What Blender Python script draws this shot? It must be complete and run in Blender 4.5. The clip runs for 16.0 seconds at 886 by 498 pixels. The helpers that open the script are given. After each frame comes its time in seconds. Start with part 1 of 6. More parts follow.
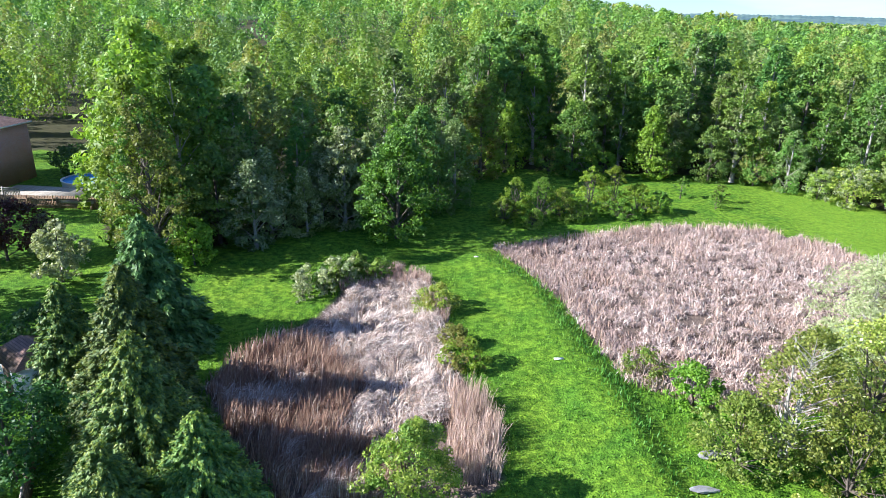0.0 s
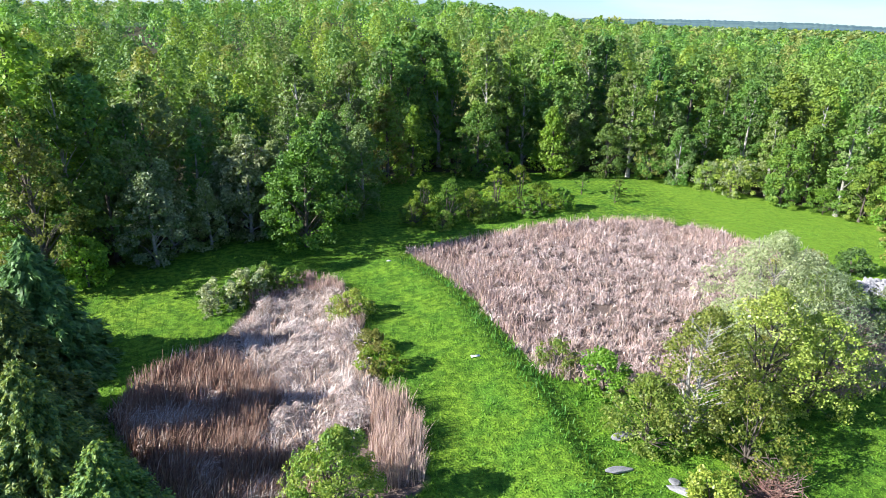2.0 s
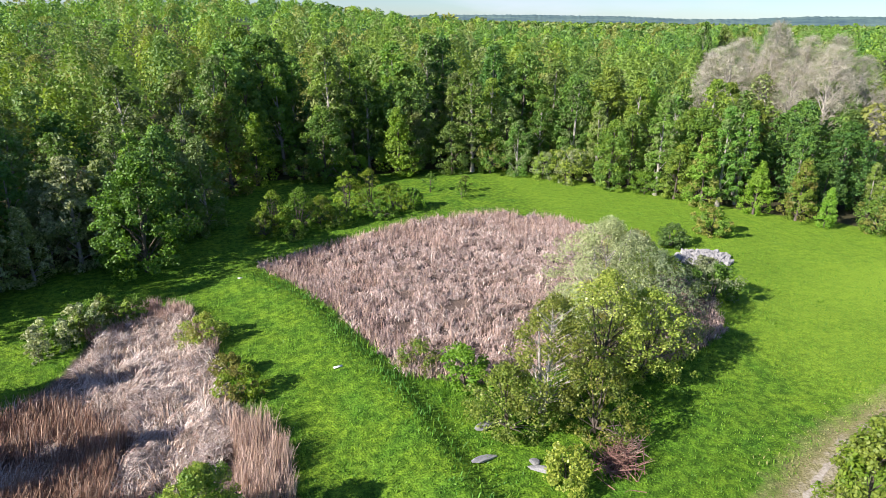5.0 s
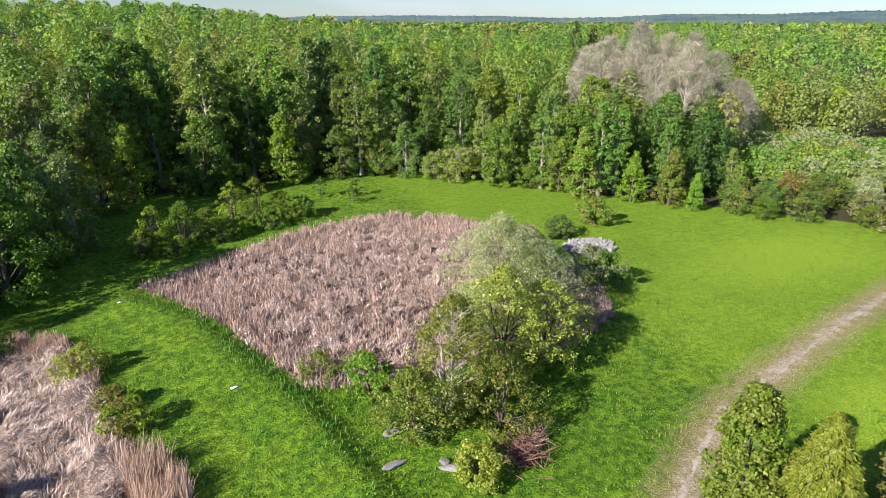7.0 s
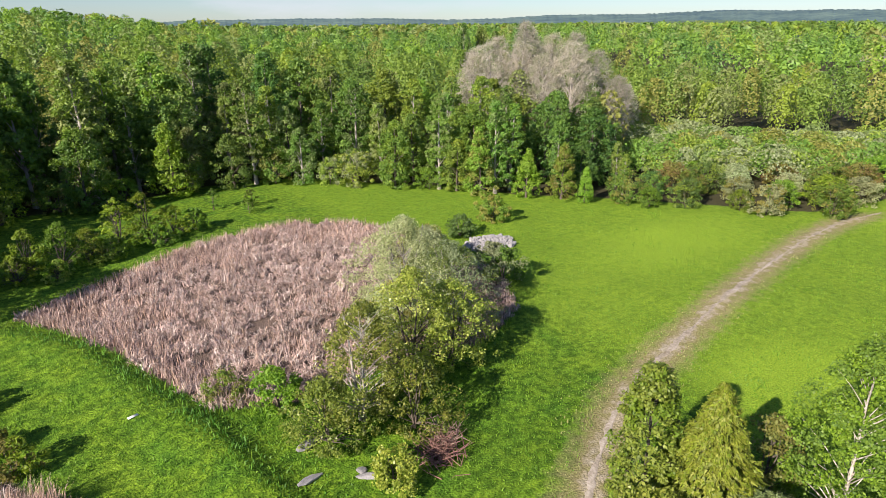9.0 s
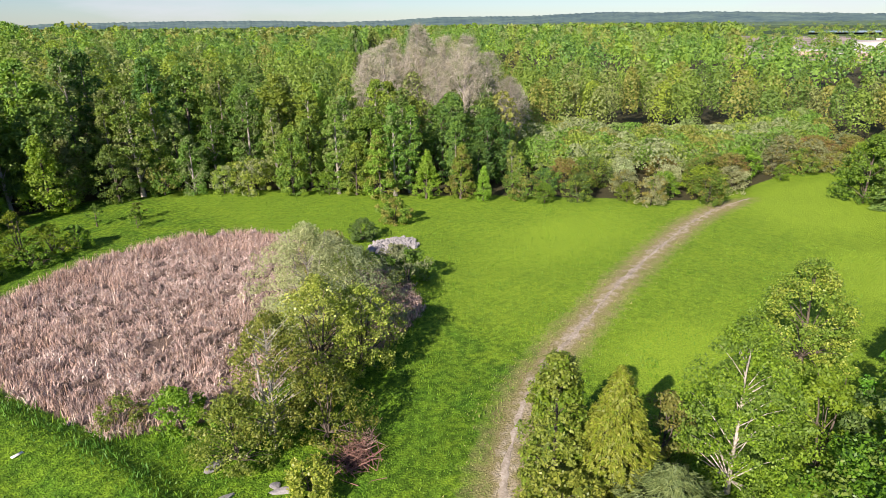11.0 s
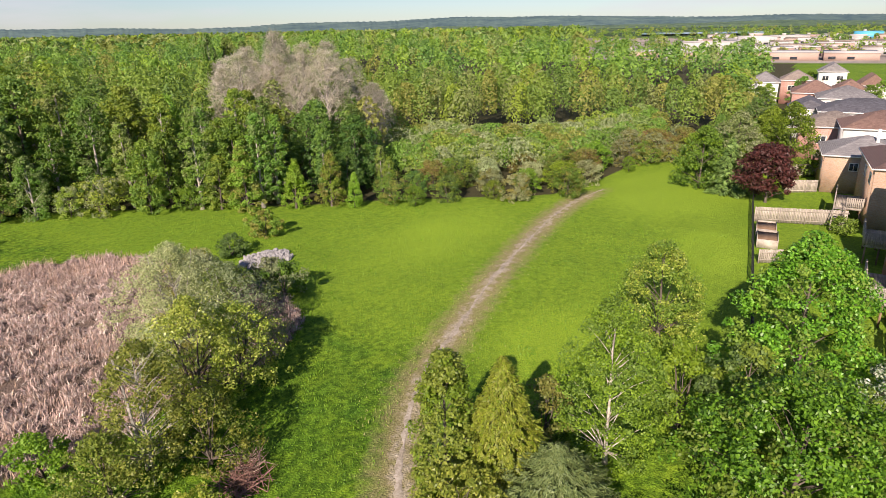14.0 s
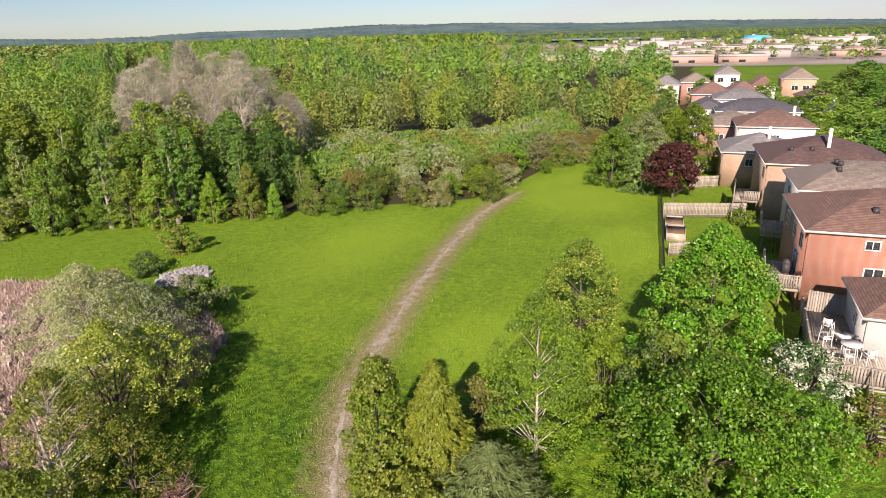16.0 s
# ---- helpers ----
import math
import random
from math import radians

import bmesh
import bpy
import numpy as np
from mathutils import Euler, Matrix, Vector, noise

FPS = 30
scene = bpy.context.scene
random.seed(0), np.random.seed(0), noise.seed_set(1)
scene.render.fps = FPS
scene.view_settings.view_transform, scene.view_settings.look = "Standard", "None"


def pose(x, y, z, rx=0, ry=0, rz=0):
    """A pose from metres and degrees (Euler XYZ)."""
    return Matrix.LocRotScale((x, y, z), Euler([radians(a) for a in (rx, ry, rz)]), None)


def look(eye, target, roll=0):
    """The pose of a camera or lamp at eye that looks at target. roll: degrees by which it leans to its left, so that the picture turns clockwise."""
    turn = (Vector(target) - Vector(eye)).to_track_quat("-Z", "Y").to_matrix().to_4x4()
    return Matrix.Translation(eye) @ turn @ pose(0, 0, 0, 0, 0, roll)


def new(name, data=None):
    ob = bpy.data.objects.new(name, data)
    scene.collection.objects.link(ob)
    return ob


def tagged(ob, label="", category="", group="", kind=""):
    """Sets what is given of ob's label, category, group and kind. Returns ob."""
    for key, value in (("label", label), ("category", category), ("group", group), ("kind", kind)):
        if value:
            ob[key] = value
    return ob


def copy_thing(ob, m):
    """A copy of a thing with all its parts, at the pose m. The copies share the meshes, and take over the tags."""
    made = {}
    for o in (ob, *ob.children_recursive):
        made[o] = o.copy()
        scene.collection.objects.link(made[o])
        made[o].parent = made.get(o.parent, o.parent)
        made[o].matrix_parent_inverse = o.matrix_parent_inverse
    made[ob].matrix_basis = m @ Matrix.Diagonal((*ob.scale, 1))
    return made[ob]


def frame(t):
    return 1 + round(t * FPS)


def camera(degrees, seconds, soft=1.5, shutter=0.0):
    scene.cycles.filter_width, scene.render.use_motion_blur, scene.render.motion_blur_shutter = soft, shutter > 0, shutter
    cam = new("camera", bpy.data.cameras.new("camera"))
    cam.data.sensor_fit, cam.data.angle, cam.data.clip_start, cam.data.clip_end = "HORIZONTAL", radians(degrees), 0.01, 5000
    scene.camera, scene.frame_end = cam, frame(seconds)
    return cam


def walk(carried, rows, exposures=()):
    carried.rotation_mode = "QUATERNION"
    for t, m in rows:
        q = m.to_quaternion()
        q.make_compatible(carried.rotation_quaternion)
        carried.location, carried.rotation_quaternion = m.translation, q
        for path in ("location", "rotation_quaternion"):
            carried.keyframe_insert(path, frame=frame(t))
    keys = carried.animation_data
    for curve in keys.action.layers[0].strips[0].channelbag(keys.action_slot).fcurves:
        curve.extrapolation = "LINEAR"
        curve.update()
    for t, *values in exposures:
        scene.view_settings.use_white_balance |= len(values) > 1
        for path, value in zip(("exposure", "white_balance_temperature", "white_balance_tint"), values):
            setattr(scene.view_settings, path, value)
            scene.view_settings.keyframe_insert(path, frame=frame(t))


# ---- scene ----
# ================= camera =================
cam = camera(69.26, 16.0, soft=0.6)
PATH = [
    (0.0, -0.242, 0.151, 19.245, -3.766, -20.667, 1.889),
    (0.5, -0.265, 0.157, 19.188, -1.678, -20.483, 1.894),
    (1.0, -0.249, 0.159, 19.165, 0.543, -20.207, 1.790),
    (1.5, -0.254, 0.137, 19.141, 2.476, -20.036, 1.737),
    (2.0, -0.192, 0.077, 19.142, 4.534, -19.973, 1.624),
    (2.5, -0.135, 0.010, 19.219, 6.349, -19.968, 1.445),
    (3.0, 0.033, -0.077, 19.447, 8.366, -19.936, 1.259),
    (5.5, 0.204, -0.119, 19.837, 20.276, -19.878, 0.656),
    (6.0, 0.249, -0.104, 19.914, 22.760, -19.814, 0.485),
    (6.5, 0.298, -0.001, 19.897, 25.494, -19.793, 0.253),
    (7.0, 0.275, 0.084, 19.874, 27.739, -19.779, 0.133),
    (7.5, 0.252, 0.133, 19.874, 30.045, -19.720, 0.038),
    (8.0, 0.281, 0.156, 19.891, 32.619, -19.672, -0.174),
    (8.5, 0.306, 0.185, 19.935, 34.753, -19.656, -0.351),
    (9.0, 0.267, 0.093, 19.964, 36.909, -19.617, -0.462),
    (11.5, 0.138, -0.055, 20.093, 48.131, -19.533, -0.716),
    (12.0, 0.082, -0.115, 20.134, 50.125, -19.530, -0.866),
    (12.5, 0.036, -0.097, 20.156, 52.046, -19.442, -0.957),
    (13.0, 0.018, -0.055, 20.138, 53.702, -19.396, -0.996),
    (13.5, 0.006, -0.079, 20.140, 55.775, -19.370, -1.039),
    (14.0, -0.074, -0.098, 20.144, 57.836, -19.273, -1.105),
    (14.5, -0.184, -0.083, 20.119, 59.682, -19.120, -1.210),
    (15.0, -0.236, -0.092, 20.137, 61.367, -19.007, -1.339),
    (15.5, -0.289, -0.129, 20.194, 62.880, -18.926, -1.427),
    (16.0, -0.324, -0.241, 20.214, 64.954, -18.827, -1.535),
]
walk(cam, [(t, look((x, y, z), (x + math.sin(radians(a)) * math.cos(radians(p)),
                                y + math.cos(radians(a)) * math.cos(radians(p)),
                                z + math.sin(radians(p))), r)) for t, x, y, z, a, p, r in PATH],
     [(0, 1.74, 5700, 11), (3, 1.52, 6050, 13), (7, 1.17, 6650, 17), (12, 1.07, 7100, 21), (16, 0.88, 7400, 24)])

# ================= light =================
SUN_AZ, SUN_EL = 255.5, 29.0
world = bpy.data.worlds.new("sky")
scene.world = world
world.use_nodes = True
wn, wl = world.node_tree.nodes, world.node_tree.links
bg = wn["Background"]
sky = wn.new("ShaderNodeTexSky")
sky.sky_type, sky.sun_disc = 'NISHITA', False
sky.sun_elevation, sky.sun_rotation = radians(SUN_EL), radians(SUN_AZ)
sky.air_density, sky.dust_density, sky.ozone_density = 1.0, 0.1, 2.0
coord = wn.new("ShaderNodeTexCoord")
stretch = wn.new("ShaderNodeMapping")
stretch.inputs["Scale"].default_value = (1, 1, 5)
cloud = wn.new("ShaderNodeTexNoise")
cloud.inputs["Scale"].default_value, cloud.inputs["Detail"].default_value = 3.2, 7
ramp = wn.new("ShaderNodeValToRGB")
ramp.color_ramp.elements[0].position, ramp.color_ramp.elements[1].position = 0.52, 0.80
mixc = wn.new("ShaderNodeMixRGB")
mixc.inputs[2].default_value = (5.6, 6.2, 7.0, 1)
wl.new(coord.outputs["Generated"], stretch.inputs["Vector"])
wl.new(stretch.outputs["Vector"], cloud.inputs["Vector"])
wl.new(cloud.outputs["Fac"], ramp.inputs["Fac"])
wl.new(ramp.outputs["Color"], mixc.inputs[0])
clear = wn.new("ShaderNodeMixRGB")
clear.blend_type = 'MULTIPLY'
clear.inputs[0].default_value, clear.inputs[2].default_value = 1.0, (0.50, 0.67, 0.93, 1)
wl.new(sky.outputs["Color"], clear.inputs[1])
wl.new(clear.outputs["Color"], mixc.inputs[1])
wl.new(mixc.outputs["Color"], bg.inputs["Color"])
bg.inputs["Strength"].default_value = 0.064
sun = new("sun", bpy.data.lights.new("sun", 'SUN'))
sun.data.energy, sun.data.angle, sun.data.color = 4.5, radians(0.55), (1.0, 0.93, 0.82)
to_sun = Vector((math.sin(radians(SUN_AZ)) * math.cos(radians(SUN_EL)),
                 math.cos(radians(SUN_AZ)) * math.cos(radians(SUN_EL)), math.sin(radians(SUN_EL))))
sun.matrix_world = look(to_sun * 300, (0, 0, 0))

# ================= materials =================
def mat_base(name, rough=0.8):
    m = bpy.data.materials.new(name)
    m.use_nodes = True
    n, l = m.node_tree.nodes, m.node_tree.links
    b = n["Principled BSDF"]
    b.inputs["Roughness"].default_value = rough
    return m, n, l, b


def leaf_mat(name, dark, light, trans=0.3, rough=0.55):
    """Leaves: each leaf and each plant has a tone of its own; light shines through a little."""
    m, n, l, b = mat_base(name, rough)
    isl = n.new("ShaderNodeNewGeometry")
    obj = n.new("ShaderNodeObjectInfo")
    mix = n.new("ShaderNodeMixRGB")
    mix.inputs[1].default_value, mix.inputs[2].default_value = (*dark, 1), (*light, 1)
    l.new(isl.outputs["Random Per Island"], mix.inputs[0])
    hue = n.new("ShaderNodeHueSaturation")
    mh = n.new("ShaderNodeMapRange")
    mh.inputs[3].default_value, mh.inputs[4].default_value = 0.475, 0.52
    l.new(obj.outputs["Random"], mh.inputs[0])
    l.new(mh.outputs[0], hue.inputs["Hue"])
    frac = n.new("ShaderNodeMath")
    frac.operation = 'MULTIPLY'
    frac.inputs[1].default_value = 7.31
    l.new(obj.outputs["Random"], frac.inputs[0])
    fr = n.new("ShaderNodeMath")
    fr.operation = 'FRACT'
    l.new(frac.outputs[0], fr.inputs[0])
    mv = n.new("ShaderNodeMapRange")
    mv.inputs[3].default_value, mv.inputs[4].default_value = 0.72, 1.3
    l.new(fr.outputs[0], mv.inputs[0])
    l.new(mv.outputs[0], hue.inputs["Value"])
    l.new(mix.outputs[0], hue.inputs["Color"])
    l.new(hue.outputs[0], b.inputs["Base Color"])
    b.inputs["Specular IOR Level"].default_value = 0.4
    tr = n.new("ShaderNodeBsdfTranslucent")
    warm = n.new("ShaderNodeMixRGB")
    warm.blend_type = 'MULTIPLY'
    warm.inputs[0].default_value = 1
    warm.inputs[2].default_value = (1.15, 1.22, 0.62, 1)
    l.new(hue.outputs[0], warm.inputs[1])
    l.new(warm.outputs[0], tr.inputs["Color"])
    ms = n.new("ShaderNodeMixShader")
    ms.inputs[0].default_value = trans
    l.new(b.outputs[0], ms.inputs[1])
    l.new(tr.outputs[0], ms.inputs[2])
    l.new(ms.outputs[0], n["Material Output"].inputs["Surface"])
    return m


def noise_mat(name, a, c, scale=3.0, fine=30.0, rough=0.85, bump=0.3, metal=0.0, island=0.0, objrand=0.0, spec=0.3):
    """Two tones in large patches, fine grain and relief, at true size."""
    m, n, l, b = mat_base(name, rough)
    b.inputs["Metallic"].default_value = metal
    b.inputs["Specular IOR Level"].default_value = spec
    co = n.new("ShaderNodeTexCoord")
    n1, n2 = n.new("ShaderNodeTexNoise"), n.new("ShaderNodeTexNoise")
    n1.inputs["Scale"].default_value, n1.inputs["Detail"].default_value = scale, 6
    n2.inputs["Scale"].default_value, n2.inputs["Detail"].default_value = fine, 4
    l.new(co.outputs["Object"], n1.inputs["Vector"])
    l.new(co.outputs["Object"], n2.inputs["Vector"])
    add = n.new("ShaderNodeMath")
    add.operation = 'ADD'
    l.new(n1.outputs["Fac"], add.inputs[0])
    l.new(n2.outputs["Fac"], add.inputs[1])
    mr = n.new("ShaderNodeMapRange")
    mr.inputs[1].default_value, mr.inputs[2].default_value = 0.72, 1.28
    l.new(add.outputs[0], mr.inputs[0])
    mix = n.new("ShaderNodeMixRGB")
    mix.inputs[1].default_value, mix.inputs[2].default_value = (*a, 1), (*c, 1)
    l.new(mr.outputs[0], mix.inputs[0])
    out = mix.outputs[0]
    if island or objrand:
        src = n.new("ShaderNodeNewGeometry").outputs["Random Per Island"] if island else n.new("ShaderNodeObjectInfo").outputs["Random"]
        amp = island or objrand
        r = n.new("ShaderNodeMapRange")
        r.inputs[3].default_value, r.inputs[4].default_value = 1 - amp, 1 + amp
        l.new(src, r.inputs[0])
        h = n.new("ShaderNodeHueSaturation")
        l.new(r.outputs[0], h.inputs["Value"])
        l.new(out, h.inputs["Color"])
        out = h.outputs[0]
    l.new(out, b.inputs["Base Color"])
    if bump:
        bp = n.new("ShaderNodeBump")
        bp.inputs["Strength"].default_value, bp.inputs["Distance"].default_value = bump, 0.03
        l.new(n2.outputs["Fac"], bp.inputs["Height"])
        l.new(bp.outputs[0], b.inputs["Normal"])
    return m


def brick_mat(name, a, c, mortar):
    m, n, l, b = mat_base(name, 0.88)
    co = n.new("ShaderNodeTexCoord")
    sep = n.new("ShaderNodeSeparateXYZ")
    comb = n.new("ShaderNodeCombineXYZ")
    s = n.new("ShaderNodeMath")
    s.operation = 'ADD'
    l.new(co.outputs["Object"], sep.inputs[0])
    l.new(sep.outputs["X"], s.inputs[0])
    l.new(sep.outputs["Y"], s.inputs[1])
    l.new(s.outputs[0], comb.inputs["X"])
    l.new(sep.outputs["Z"], comb.inputs["Y"])
    br = n.new("ShaderNodeTexBrick")
    br.inputs["Color1"].default_value, br.inputs["Color2"].default_value = (*a, 1), (*c, 1)
    br.inputs["Mortar"].default_value = (*mortar, 1)
    br.inputs["Scale"].default_value = 1.0
    br.inputs["Brick Width"].default_value, br.inputs["Row Height"].default_value = 0.225, 0.075
    br.inputs["Mortar Size"].default_value = 0.008
    l.new(comb.outputs[0], br.inputs["Vector"])
    n1 = n.new("ShaderNodeTexNoise")
    n1.inputs["Scale"].default_value = 0.8
    l.new(co.outputs["Object"], n1.inputs["Vector"])
    mr = n.new("ShaderNodeMapRange")
    mr.inputs[3].default_value, mr.inputs[4].default_value = 0.8, 1.2
    l.new(n1.outputs["Fac"], mr.inputs[0])
    h = n.new("ShaderNodeHueSaturation")
    l.new(mr.outputs[0], h.inputs["Value"])
    l.new(br.outputs["Color"], h.inputs["Color"])
    l.new(h.outputs[0], b.inputs["Base Color"])
    bp = n.new("ShaderNodeBump")
    bp.inputs["Strength"].default_value, bp.inputs["Distance"].default_value = 0.5, 0.01
    l.new(br.outputs["Fac"], bp.inputs["Height"])
    bp.invert = True
    l.new(bp.outputs[0], b.inputs["Normal"])
    return m


def shingle_mat(name, a, c):
    m, n, l, b = mat_base(name, 0.92)
    co = n.new("ShaderNodeTexCoord")
    sep, comb = n.new("ShaderNodeSeparateXYZ"), n.new("ShaderNodeCombineXYZ")
    s = n.new("ShaderNodeMath")
    s.operation = 'ADD'
    l.new(co.outputs["Object"], sep.inputs[0])
    l.new(sep.outputs["X"], s.inputs[0])
    l.new(sep.outputs["Y"], s.inputs[1])
    l.new(s.outputs[0], comb.inputs["X"])
    l.new(sep.outputs["Z"], comb.inputs["Y"])
    br = n.new("ShaderNodeTexBrick")
    br.inputs["Color1"].default_value, br.inputs["Color2"].default_value = (*a, 1), (*c, 1)
    br.inputs["Mortar"].default_value = (*[v * 0.45 for v in a], 1)
    br.inputs["Scale"].default_value = 1.0
    br.inputs["Brick Width"].default_value, br.inputs["Row Height"].default_value = 0.33, 0.07
    br.inputs["Mortar Size"].default_value = 0.006
    l.new(comb.outputs[0], br.inputs["Vector"])
    n1 = n.new("ShaderNodeTexNoise")
    n1.inputs["Scale"].default_value, n1.inputs["Detail"].default_value = 1.2, 6
    l.new(co.outputs["Object"], n1.inputs["Vector"])
    mr = n.new("ShaderNodeMapRange")
    mr.inputs[3].default_value, mr.inputs[4].default_value = 0.72, 1.28
    l.new(n1.outputs["Fac"], mr.inputs[0])
    h = n.new("ShaderNodeHueSaturation")
    l.new(mr.outputs[0], h.inputs["Value"])
    l.new(br.outputs["Color"], h.inputs["Color"])
    l.new(h.outputs[0], b.inputs["Base Color"])
    return m


LEAF = {
    "mid": leaf_mat("leaf_mid", (0.070, 0.140, 0.018), (0.180, 0.285, 0.038), 0.36),
    "dark": leaf_mat("leaf_dark", (0.032, 0.080, 0.018), (0.085, 0.165, 0.034), 0.25),
    "lime": leaf_mat("leaf_lime", (0.105, 0.205, 0.015), (0.235, 0.360, 0.032), 0.4),
    "vivid": leaf_mat("leaf_vivid", (0.042, 0.145, 0.014), (0.160, 0.370, 0.032), 0.36, 0.42),
    "wood_a": leaf_mat("wood_leaf_mid", (0.102, 0.198, 0.031), (0.180, 0.300, 0.050), 0.35),
    "wood_b": leaf_mat("wood_leaf_deep", (0.066, 0.150, 0.031), (0.126, 0.234, 0.046), 0.3),
    "wood_c": leaf_mat("wood_leaf_fresh", (0.150, 0.246, 0.029), (0.240, 0.354, 0.046), 0.38),
    "wood_d": leaf_mat("wood_leaf_soft", (0.132, 0.192, 0.054), (0.228, 0.294, 0.102), 0.33),
    "wood_e": leaf_mat("wood_leaf_young", (0.156, 0.198, 0.042), (0.264, 0.288, 0.072), 0.33),
    "pale": leaf_mat("leaf_pale", (0.150, 0.225, 0.035), (0.420, 0.470, 0.120), 0.42, 0.35),
    "willow": leaf_mat("leaf_willow", (0.215, 0.275, 0.135), (0.46, 0.53, 0.30), 0.42),
    "olive": leaf_mat("leaf_olive", (0.140, 0.155, 0.030), (0.300, 0.290, 0.075), 0.38),
    "grey": leaf_mat("leaf_grey_green", (0.15, 0.185, 0.085), (0.32, 0.36, 0.19), 0.35),
    "silver": leaf_mat("leaf_silver", (0.175, 0.225, 0.105), (0.44, 0.49, 0.27), 0.3, 0.45),
    "cherry": leaf_mat("leaf_cherry", (0.115, 0.190, 0.022), (0.340, 0.400, 0.075), 0.38, 0.4),
    "red": leaf_mat("leaf_red", (0.030, 0.010, 0.008), (0.080, 0.022, 0.020), 0.12),
    "spruce": leaf_mat("needle_spruce", (0.058, 0.130, 0.033), (0.165, 0.280, 0.068), 0.22),
    "fir": leaf_mat("needle_fir", (0.100, 0.160, 0.018), (0.245, 0.320, 0.045), 0.25),
    "pine": leaf_mat("needle_pine", (0.085, 0.145, 0.045), (0.205, 0.275, 0.095), 0.2),
    "bare": leaf_mat("twig_bare", (0.30, 0.275, 0.235), (0.54, 0.50, 0.44), 0.3),
    "flower": leaf_mat("blossom", (0.22, 0.30, 0.15), (0.72, 0.73, 0.66), 0.2),
    "reddish": leaf_mat("leaf_reddish", (0.135, 0.105, 0.034), (0.250, 0.175, 0.062), 0.3),
}
BARK = noise_mat("bark", (0.055, 0.045, 0.035), (0.16, 0.135, 0.11), 4, 40, bump=0.8)
BARK_PALE = noise_mat("bark_pale", (0.22, 0.20, 0.17), (0.45, 0.42, 0.38), 4, 40, bump=0.6)
BIRCH = noise_mat("bark_birch", (0.24, 0.21, 0.17), (0.56, 0.53, 0.47), 5, 40, bump=0.4)
REED_PINK = noise_mat("reed_pale", (0.34, 0.24, 0.205), (0.58, 0.45, 0.405), 0.25, 6, island=0.35, bump=0)
REED_RED = noise_mat("reed_russet", (0.185, 0.11, 0.078), (0.40, 0.26, 0.19), 0.4, 6, island=0.45, bump=0)
REED_TAN = noise_mat("reed_tan", (0.36, 0.25, 0.18), (0.56, 0.42, 0.33), 0.4, 6, island=0.35, bump=0)
REED_MAT = noise_mat("reed_mat", (0.42, 0.35, 0.30), (0.78, 0.69, 0.63), 0.5, 6, island=0.4, bump=0)
GRASS = leaf_mat("grass_blade", (0.060, 0.150, 0.010), (0.160, 0.285, 0.024), 0.35)
GRASS_DRY = leaf_mat("grass_dry", (0.16, 0.19, 0.05), (0.34, 0.32, 0.14), 0.25)
GRASS_LUSH = leaf_mat("grass_lush", (0.045, 0.14, 0.018), (0.12, 0.27, 0.034), 0.3)
STONE = noise_mat("stone", (0.12, 0.12, 0.125), (0.29, 0.285, 0.285), 2, 20, island=0.25, bump=0.6)
GRAVEL = noise_mat("gravel", (0.20, 0.17, 0.115), (0.46, 0.41, 0.345), 1.1, 7, bump=0.8)
WOOD_GREY = noise_mat("weathered_wood", (0.235, 0.205, 0.17), (0.43, 0.39, 0.335), 2, 22, objrand=0.2, bump=0.5)
WOOD_BROWN = noise_mat("stained_wood", (0.16, 0.10, 0.06), (0.30, 0.20, 0.13), 2, 22, objrand=0.2, bump=0.5)
WHITE = noise_mat("white_paint", (0.66, 0.66, 0.64), (0.82, 0.82, 0.80), 1, 12, rough=0.5, bump=0.05)
SIDING = noise_mat("white_siding", (0.50, 0.50, 0.485), (0.64, 0.64, 0.62), 0.6, 8, rough=0.6, bump=0.1)
BRICK_RED = brick_mat("brick_red", (0.33, 0.115, 0.075), (0.42, 0.16, 0.105), (0.40, 0.33, 0.28))
BRICK_TAN = brick_mat("brick_tan", (0.42, 0.26, 0.17), (0.52, 0.34, 0.23), (0.45, 0.40, 0.35))
BRICK_PINK = brick_mat("brick_pink", (0.38, 0.18, 0.14), (0.46, 0.24, 0.19), (0.42, 0.36, 0.33))
ROOF_BROWN = shingle_mat("shingles_brown", (0.17, 0.10, 0.08), (0.25, 0.155, 0.125))
ROOF_DARK = shingle_mat("shingles_dark_brown", (0.10, 0.06, 0.055), (0.16, 0.10, 0.09))
ROOF_GREY = shingle_mat("shingles_grey", (0.17, 0.165, 0.17), (0.27, 0.26, 0.26))
ROOF_TAUPE = shingle_mat("shingles_taupe", (0.20, 0.165, 0.14), (0.30, 0.25, 0.215))
ROOF_SLATE = shingle_mat("shingles_slate", (0.075, 0.075, 0.09), (0.13, 0.13, 0.15))
PLASTIC = noise_mat("white_plastic", (0.60, 0.60, 0.59), (0.72, 0.72, 0.71), 2, 10, rough=0.35, bump=0)
WIRE = noise_mat("black_wire", (0.015, 0.017, 0.016), (0.03, 0.032, 0.03), 3, 20, rough=0.5, bump=0)
DARK = noise_mat("dark_metal", (0.03, 0.03, 0.032), (0.07, 0.07, 0.07), 3, 20, rough=0.5, bump=0)
CONCRETE = noise_mat("concrete", (0.30, 0.29, 0.27), (0.48, 0.46, 0.43), 0.6, 14, bump=0.3)
POOL_BLUE = noise_mat("pool_cover", (0.02, 0.16, 0.42), (0.06, 0.32, 0.66), 1.2, 9, rough=0.35, bump=0.2)
BLUE_ROOF = noise_mat("blue_cladding", (0.05, 0.32, 0.48), (0.10, 0.42, 0.60), 0.05, 2, rough=0.5, bump=0)
